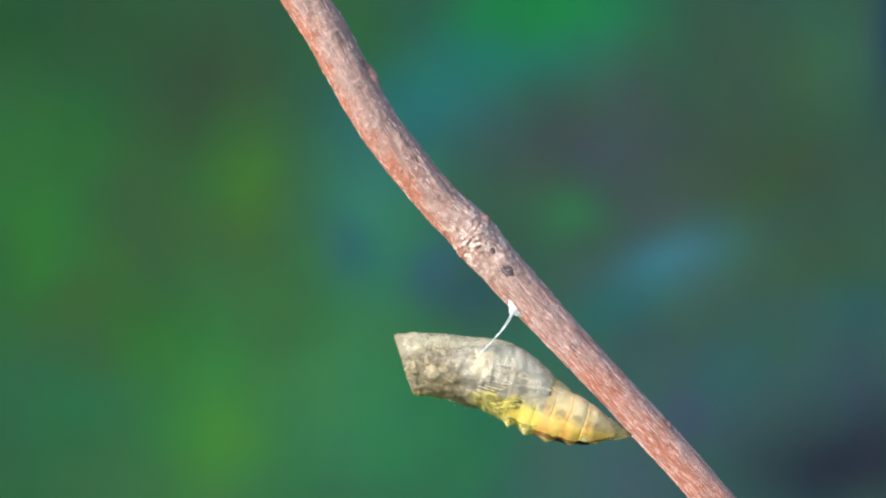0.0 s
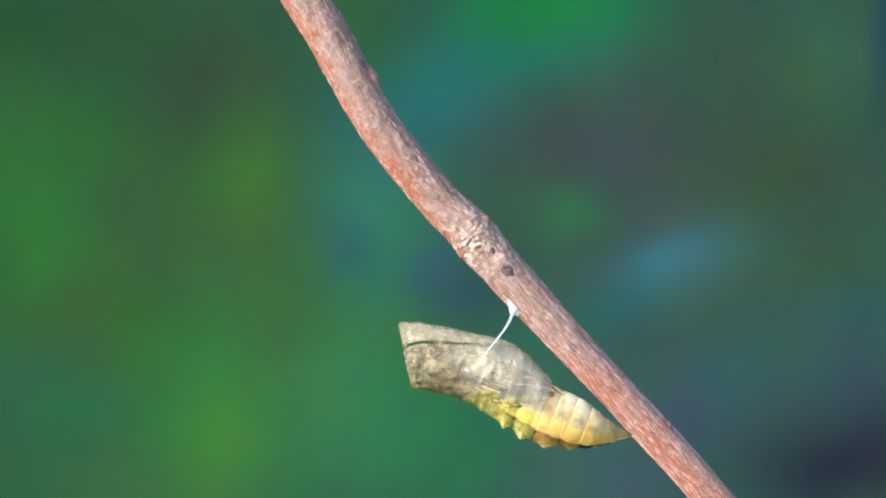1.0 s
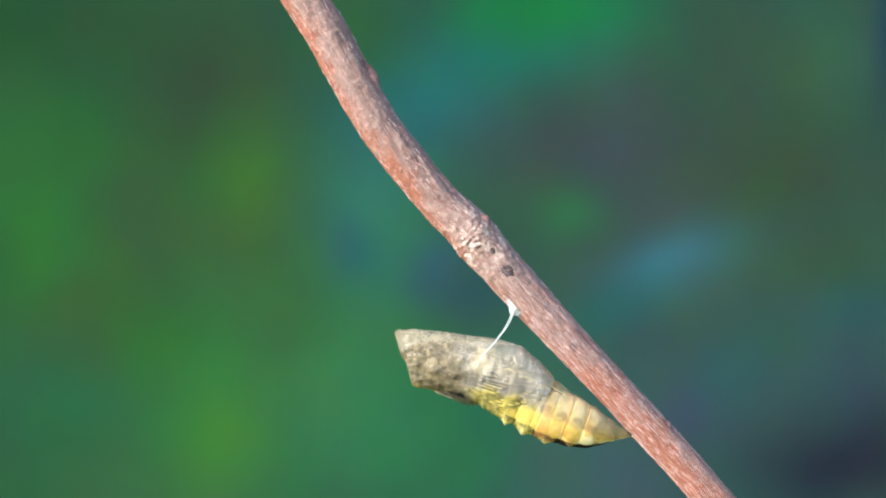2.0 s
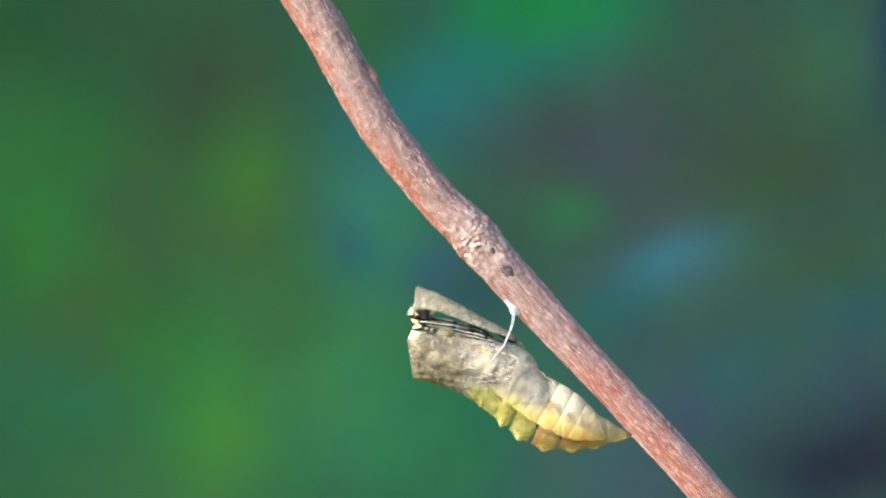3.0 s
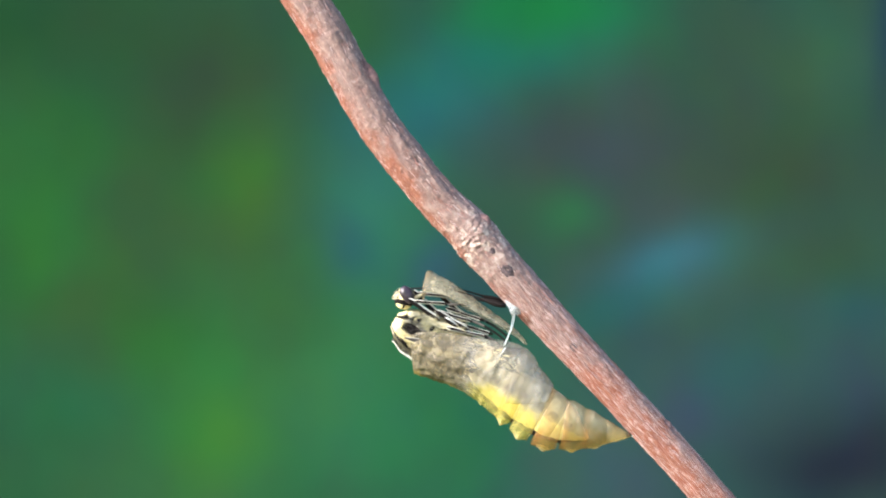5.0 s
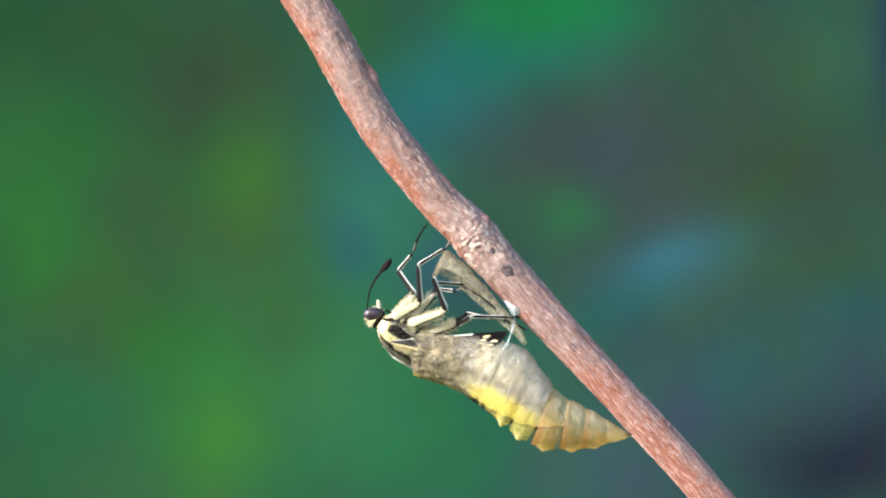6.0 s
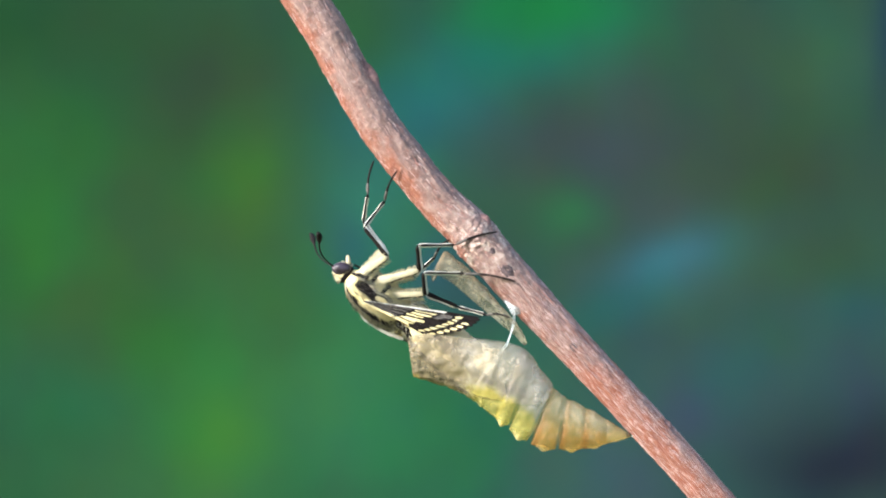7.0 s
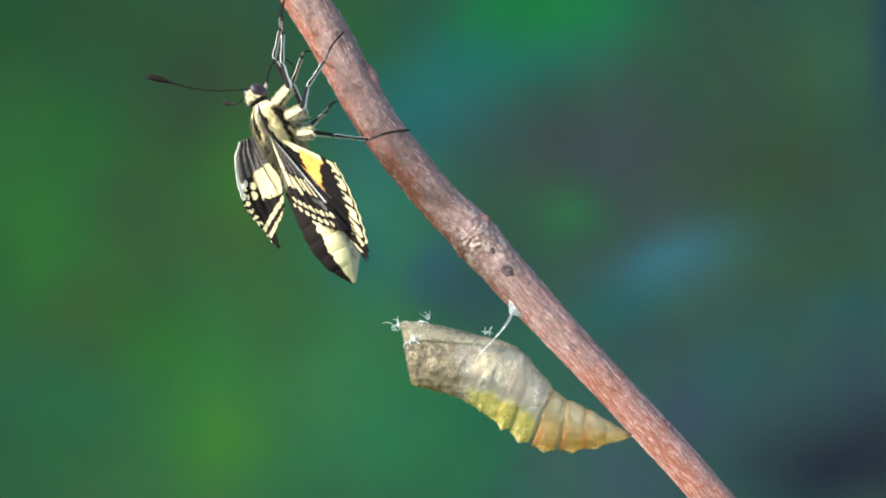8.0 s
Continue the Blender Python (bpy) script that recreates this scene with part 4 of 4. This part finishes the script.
# seconds, then x and y of the end of coxa, femur, tibia and tarsus
STEPS = {
    "leg_fore_near": [(5.8, 757, 529, 733, 456, 785, 439, 844, 402), (6.2, 745, 539, 740, 467, 788, 444, 844, 402), (6.3, 745, 530, 735, 462, 785, 442, 840, 404),
                      (6.4, 740, 480, 688, 428, 700, 350, 706, 290), (6.8, 725, 478, 672, 420, 690, 352, 706, 291), (7.0, 692, 450, 643, 400, 680, 355, 707, 292), (7.2, 655, 402, 610, 354, 628, 295, 643, 235),
                      (7.3, 614, 339, 585, 275, 600, 240, 614, 200), (7.4, 605, 313, 582, 246, 621, 208, 669, 150), (7.5, 585, 275, 557, 211, 552, 180, 550, 140),
                      (7.6, 521, 198, 496, 154, 515, 125, 546, 88), (7.7, 547, 160, 517, 112, 534, 61, 547, 0), (8.0, 515, 160, 495, 99, 502, 32, 505, -25)],
    "leg_fore_far": [(5.8, 744, 519, 708, 480, 733, 450, 755, 398), (6.2, 738, 520, 708, 484, 736, 452, 765, 405), (6.5, 740, 478, 762, 460, 775, 445, 790, 424),
                     (6.8, 725, 476, 752, 460, 770, 444, 790, 424), (7.0, 690, 437, 638, 385, 652, 345, 663, 278), (7.2, 652, 402, 614, 354, 632, 298, 646, 238), (7.3, 610, 335, 590, 280, 596, 250, 600, 205),
                     (7.4, 600, 310, 562, 268, 590, 240, 612, 215), (7.5, 590, 290, 555, 240, 562, 210, 575, 180), (7.6, 525, 205, 500, 175, 520, 150, 540, 130),
                     (7.7, 530, 150, 515, 112, 530, 95, 552, 88), (8.0, 515, 155, 477, 92, 499, 38, 506, -25)],
    "leg_mid_near": [(5.8, 794, 550, 775, 492, 822, 500, 872, 533), (6.2, 789, 553, 769, 508, 830, 511, 878, 544), (6.4, 785, 528, 745, 470, 818, 448, 866, 418),
                     (6.8, 775, 508, 742, 455, 812, 440, 872, 415), (7.0, 745, 478, 740, 435, 812, 434, 882, 410), (7.2, 688, 438, 661, 374, 727, 352, 789, 312), (7.3, 669, 397, 653, 351, 723, 344, 789, 312),
                     (7.4, 624, 349, 659, 313, 717, 328, 789, 315), (7.5, 595, 297, 552, 233, 627, 208, 697, 174), (7.6, 569, 256, 563, 205, 624, 197, 697, 174),
                     (7.7, 569, 205, 598, 154, 637, 176, 697, 180), (7.8, 560, 205, 570, 145, 605, 120, 640, 90), (8.0, 539, 198, 550, 125, 589, 86, 613, 50)],
    "leg_mid_far": [(5.8, 772, 520, 772, 505, 830, 514, 870, 520), (6.2, 768, 525, 770, 518, 830, 520, 870, 505), (6.5, 760, 500, 752, 480, 797, 487, 850, 480),
                    (7.0, 735, 485, 752, 472, 775, 450, 795, 424), (7.2, 705, 450, 720, 430, 750, 410, 790, 390), (7.3, 668, 410, 690, 385, 715, 360, 745, 345), (7.4, 625, 345, 650, 318, 700, 318, 750, 315), (7.5, 624, 339, 662, 365, 710, 380, 755, 391),
                    (7.6, 570, 262, 545, 225, 600, 205, 640, 200), (7.7, 560, 215, 550, 185, 545, 150, 552, 105), (8.0, 540, 205, 510, 130, 540, 105, 556, 88)],
    "leg_hind_near": [(5.8, 822, 572, 832, 560, 903, 565, 940, 575), (6.2, 820, 572, 832, 563, 903, 564, 940, 575), (6.5, 812, 556, 832, 554, 905, 562, 940, 575), (6.8, 800, 545, 825, 545, 900, 555, 940, 575),
                      (7.0, 775, 520, 750, 483, 830, 485, 916, 499), (7.2, 745, 480, 752, 500, 830, 494, 917, 500), (7.3, 691, 429, 739, 467, 800, 475, 880, 488),
                      (7.4, 635, 388, 649, 368, 720, 371, 816, 377), (7.5, 614, 333, 644, 365, 720, 372, 816, 377), (7.6, 589, 294, 640, 339, 717, 360, 816, 379),
                      (7.7, 589, 240, 624, 229, 662, 240, 731, 232), (8.0, 557, 238, 600, 242, 656, 248, 727, 229)],
    "leg_hind_far": [(5.8, 815, 575, 822, 560, 880, 570, 930, 590), (6.5, 810, 560, 825, 555, 880, 560, 930, 590), (7.0, 770, 520, 820, 548, 860, 556, 900, 560), (7.2, 740, 485, 770, 520, 830, 540, 880, 560),
                     (7.3, 690, 420, 720, 408, 760, 410, 800, 412), (7.4, 640, 385, 660, 375, 710, 388, 762, 396), (7.5, 620, 345, 660, 370, 705, 382, 757, 392),
                     (7.6, 585, 275, 600, 272, 640, 280, 690, 283), (7.7, 600, 285, 625, 277, 650, 279, 690, 285), (8.0, 545, 225, 560, 208, 580, 200, 605, 188)],
}


def turn(pivot, degrees):
    """A turn in the plane of the picture, counter-clockwise, about pivot."""
    return Matrix.Translation(pivot) @ Matrix.Rotation(radians(-degrees), 4, "Y") @ Matrix.Translation(-Vector(pivot))


def fly_depth(t):
    """How far the insect has come in front of the twig's plane."""
    return linear([(7.2, 0), (7.4, -36), (7.6, -78), (7.7, -104), (8.0, -112)], t)[0]


def fly_pose(t):
    ex, ey, lie, yaw, _ = linear(FLY, t)
    r = Matrix.Rotation(radians(90 - lie), 4, "Y") @ Matrix.Rotation(radians(yaw), 4, "Z")
    flat = Matrix.Rotation(radians(90 - lie), 4, "Y")
    return Matrix.Translation(at(ex, ey, fly_depth(t)) - flat @ Vector((EYE_AT.x, 0, EYE_AT.z)) * U) @ r


def limb(a, b):
    """The pose of a segment from a towards b."""
    way = (b - a).normalized()
    x = Vector((0, -1, 0)).cross(way)
    x = x.normalized() if x.length > 1e-6 else Vector((1, 0, 0))
    y = way.cross(x)
    m = Matrix((x, y, way)).transposed().to_4x4()
    m.translation = a
    return m


def folded(kind, side, press):
    """Joints of a leg folded along the belly, in the butterfly's space."""
    lane = {"fore": 8, "mid": 16, "hind": 24}[kind] * (-1 if side == "near" else 1)
    shape = {"fore": ((48, -5), (58, 60), (50, -5), (36, -72)), "mid": ((40, -60), (47, 5), (39, -65), (43, 12)), "hind": ((31, -75), (37, -15), (29, -90), (34, -2))}[kind]
    return [Vector((x * press, lane, z)) for x, z in shape]


# the mouth of the case while the legs are still folded: seconds, upper edge at three places, lower edge at three places
MOUTH = [(2.8, 553, 577, 620, 598, 600, 628), (3.5, 543, 567, 612, 600, 594, 622), (4.0, 531, 559, 610, 602, 597, 622), (4.5, 519, 551, 606, 604, 600, 622)]
# ends of coxa, femur, tibia, tarsus: along the mouth and down from its upper edge
FOLDS = {"leg_fore_near": ((808, 0.75), (748, 0.45), (815, 0.36), (880, 0.4)), "leg_mid_near": ((858, 0.86), (796, 0.58), (862, 0.62), (905, 1.7)), "leg_hind_near": ((868, 1.0), (808, 0.8), (876, 0.9), (900, 2.6)),
         "leg_fore_far": ((805, 0.55), (742, 0.16), (810, 0.12), (876, 0.2)), "leg_mid_far": ((850, 0.6), (788, 0.34), (856, 0.4), (900, 1.3)), "leg_hind_far": ((860, 0.8), (802, 0.6), (866, 0.7), (890, 2.4))}


def mouth(x, v, t):
    a, b, c, d, e, f = linear(MOUTH, t)
    up, low = np.interp(x, (735, 830, 930), (a, b, c)), np.interp(x, (735, 840, 930), (d, e, f))
    return up + (low - up) * v


def leg_joints(kind, side, t, rows, body):
    """World joints of a leg at time t, each segment of its own length."""
    root, sizes = LEGS[kind]
    flip = 1 if side == "near" else -1
    a = body @ (Vector((root.x, root.y * flip, root.z)) * U)
    if 2.7 < t <= 4.7:
        goals = [at(x, mouth(x, v, t), (-16, -20, -24, -20)[i] if side == "near" else (4, 2, 0, 0)[i]) for i, (x, v) in enumerate(FOLDS["leg_%s_%s" % (kind, side)])]
    elif t <= 4.7:
        goals = [body @ (p * U) for p in folded(kind, side, linear([(1.7, 0.6), (2.8, 0.95), (4.0, 1.1)], t)[0])]
    else:
        v = linear(rows, t)
        depth = (-24, -30, -38, -42) if side == "near" else (16, 22, 20, 8)
        goals = [at(v[2 * i], v[2 * i + 1], depth[i] + fly_depth(t) * (0.9, 0.6, 0.25, 0)[i]) for i in range(4)]
    joints = [a]
    for i, (g, ln) in enumerate(zip(goals, sizes)):
        d = g - joints[-1]
        flat, want = math.hypot(d.x, d.z), ln * U
        if d.length < want and t > 4.7:
            d.y = math.sqrt(max(0, want * want - flat * flat)) * (-flip if i < 2 else flip)
        joints.append(joints[-1] + d.normalized() * want)
    return joints


def motions():
    base = Matrix.Translation(at(*PIVOT))
    walk(chrysalis_thing, [(t, base @ Matrix.Rotation(radians(-a), 4, "Y")) for t, a, b, c in CASE])
    for name, share in SHARE.items():
        if not share:
            continue
        rows = []
        for t, a, b, c in CASE:
            m = Matrix.Translation((-0.85 * b * share * U, 0, 0)) @ turn(BEND, b * share)
            tilt = Matrix.Translation(HINGE) @ Matrix.Rotation(radians(linear([(1.7, 0), (3, 0), (4.7, -2), (5.8, -12), (7.2, -12), (7.4, 0)], t)[0]), 4, "X") @ Matrix.Translation(-HINGE)
            rows.append((t, m @ turn(HINGE, c) @ tilt if name == "lid" else m))
        walk(shell_parts[name], rows)
    walk(silk_thing, [(t, Matrix.Translation(at(909, 545, -14)) @ Matrix.Rotation(radians(-g), 4, "Y")) for t, g in
                      ((0, 0), (0.5, 4), (1.2, 4), (1.5, 1), (1.7, 1), (2.8, 18), (4.7, 18), (5.8, 22), (7.2, 22), (7.4, 1), (8.0, 0))])

    knee = Vector((-38, -35, -55)) * U
    for ob in silk_strands:
        walk(ob, [(t, turn(knee, g) @ Matrix.Translation(knee) @ Matrix.Rotation(radians(tuck), 4, "X") @ Matrix.Translation(-knee)) for t, g, tuck in
                  ((0, 0, 0), (1.7, 0, 0), (2.8, -14, 6), (4.7, -14, 6), (5.8, -10, 70), (7.2, -10, 70), (7.4, 0, 0), (8.0, 0, 0))])

    lean = Matrix.Rotation(radians(3.0), 4, "Y")
    for ob, x, z in skin_shreds:
        inside = lean @ Matrix.Translation(Vector((-240 - x, 30, 105 - z)) * U)
        walk(ob, [(0, inside), (7.2, inside), (7.4, lean), (8.0, lean)])

    times = sorted({r[0] for r in FLY} | {6.3})
    bodies = {t: fly_pose(t) for t in times}
    walk(butterfly_thing, [(t, bodies[t]) for t in times])

    def local(t, m):
        return bodies[t].inverted() @ m

    rows = []
    for t in times:
        _, _, lie, _, hind = linear(FLY, t)
        sag = linear([(4.7, -6), (6.5, 4), (6.8, 10), (7.0, 13), (7.2, 12), (7.3, 5), (7.4, 20), (7.5, 26), (7.6, 16), (7.7, 6), (8.0, 2)], t)[0]
        rows.append((t, Matrix.Translation(Vector((sag, 0, -linear([(0, 44), (1.7, 44), (2.8, 84), (4.7, 98), (5.8, 70), (6.8, 48), (7.3, 44), (7.4, 56), (7.5, 62), (7.6, 48), (7.7, 44)], t)[0])) * U) @ Matrix.Rotation(radians(lie - hind), 4, "Y")))
    walk(fly_parts["abdomen"], rows)
    nods = {}
    for t in times:
        nod, sx, sz = linear(NOD, t)
        nods[t] = Matrix.Translation(Vector((sx, 0, sz + 60)) * U) @ Matrix.Rotation(radians(nod), 4, "Y") @ Matrix.Translation(Vector((0, 0, -60)) * U)
    walk(fly_parts["head"], [(t, nods[t]) for t in times])

    for key, table in STEPS.items():
        _, kind, side = key.split("_")
        chain = [[], [], [], []]
        for t in times:
            j = leg_joints(kind, side, t, table, bodies[t])
            first = limb(j[0], j[1])
            chain[0].append((t, local(t, first)))
            for i in (1, 2, 3):
                chain[i].append((t, first.inverted() @ limb(j[i], j[i + 1])))
        for ob, r in zip(fly_parts[key], chain):
            walk(ob, r)

    # wings: seconds, root x y z, swing towards the belly, splay away from the body, twist
    wings = {
        "fore_near": [(0, 2, -37, 50, -8, -3, 0), (1.7, 2, -37, 50, -8, -3, 0), (2.8, -10, -37, 48, -3, -3, 0), (4.7, -16, -38, 36, 6, -3, 0), (5.8, -20, -37, 34, 21, 0, 0), (6.2, -20, -37, 34, 21, 0, 0), (6.4, -20, -37, 30, 14, 0, 0), (6.8, -22, -36, 26, 14, 0, 0), (7.0, -17, -37, 18, 17, 0, 0), (7.2, -24, -36, 14, 4, 2, 0),
                      (7.3, -28, -35, 8, -7, 3, -2), (7.4, -34, -34, -2, -19, 4, -5), (7.5, -36, -34, 4, -20, 4, -8), (7.6, -34, -32, 12, -6, 6, -16), (7.7, -34, -24, 3, -4, 6, -36), (8.0, -34, -24, 2, -4, 6, -38)],
        "fore_far": [(0, -4, 31, 46, 18, 4, 0), (1.7, -4, 31, 46, 18, 4, 0), (4.7, -8, 31, 40, 18, 4, 0), (5.8, -8, 31, 34, 20, 0, 0), (7.0, -10, 28, 14, 26, -2, 0), (7.2, -10, 28, 14, 26, -2, 0), (7.4, -18, 28, 8, 26, -3, -5), (7.5, -24, 28, 6, 22, -4, -8), (7.6, -34, 24, 4, 8, -6, -16), (7.7, -38, 18, 4, -4, -6, -36), (8.0, -42, 18, 4, -6, -6, -38)],
        "hind_near": [(0, -16, -14, 30, -10, 0, 0), (4.7, -18, -14, 26, -8, 0, 0), (6.8, -18, -16, 18, -8, 0, 0), (7.0, -20, -18, 16, -8, 0, 0), (7.2, -22, -28, 14, -8, 2, 0), (7.3, -26, -33, 16, -13, 5, -2), (7.4, -32, -32, 28, -21, 5, -5), (7.5, -32, -31, 48, -25, 6, -8), (7.6, -26, -28, 12, -1, 5, -16), (7.7, -28, -18, 24, -4, 5, -36), (8.0, -28, -18, 8, -4, 5, -38)],
        "hind_far": [(0, -16, 14, 30, -10, 0, 0), (4.7, -18, 14, 26, -4, 0, 0), (5.8, -18, 14, 26, 4, 0, 0), (7.0, -16, 18, 16, 7, 0, 0), (7.3, -18, 20, 16, 4, 0, 0), (7.6, -20, 28, 6, -8, -3, -16), (8.0, -20, 27, 4, -10, -4, -38)],
    }
    for key, table in wings.items():
        walk(fly_parts[key], [(t, Matrix.Translation(Vector((x, y, z)) * U) @ Matrix.Rotation(radians(tw), 4, "Z") @ Matrix.Rotation(radians(-swing), 4, "Y") @ Matrix.Rotation(radians(-splay), 4, "X"))
                              for t, x, y, z, swing, splay, tw in table])

    # feelers: seconds, then where the club points (x, y) and its depth
    clubs = {
        "antenna_near": [(5.8, 712, 466, -150), (6.2, 690, 472, -150), (6.5, 656, 454, -150), (7.0, 578, 422, -150), (7.2, 545, 400, -150), (7.3, 530, 330, -150), (7.4, 545, 256, -140), (7.5, 474, 205, -150), (7.6, 345, 150, -40), (7.7, 326, 116, -30), (7.8, 305, 97, -20), (7.9, 275, 121, -10), (8.0, 272, 126, -10)],
        "antenna_far": [(5.8, 700, 478, 130), (6.2, 676, 490, 130), (6.5, 648, 474, 130), (7.0, 568, 425, 130), (7.2, 530, 395, 130), (7.3, 465, 316, 100), (7.4, 432, 222, 80), (7.5, 430, 195, 130), (7.6, 420, 190, 150), (7.7, 420, 150, 160), (8.0, 400, 172, 170)],
    }
    for key, table in clubs.items():
        s = -1 if key.endswith("near") else 1
        rows = []
        for t in times:
            skull = bodies[t] @ nods[t]
            root = skull @ (Vector((-4, 6 * s, 94)) * U)
            if t <= 4.7:
                goal = bodies[t] @ (Vector((26, 14 * s, -40)) * U) if t < 2 else at(905, mouth(905, 0.62 if s < 0 else 0.4, t), 10 * s - 10)
            else:
                x, y, d = linear(table, t)
                goal = at(x, y, d + fly_depth(t))
            rows.append((t, skull.inverted() @ limb(root, goal)))
        walk(fly_parts[key], rows)
    walk(fly_parts["tongue"], [(t, Matrix.Translation(Vector((x, 0, z)) * U) @ Matrix.Rotation(radians(a), 4, "Y")) for t, x, z, a in
                               ((0, 22, 70, 170), (1.7, 22, 70, 170), (2.8, 18, 74, 100), (4.7, 18, 74, 100), (5.8, 20, 70, 170), (6.8, 20, 70, 178), (7.2, 24, 80, 120), (7.3, 26, 86, 84), (7.4, 24, 88, 78), (7.5, 22, 80, 80), (7.6, 22, 80, 60), (8.0, 22, 80, 40))])


motions()
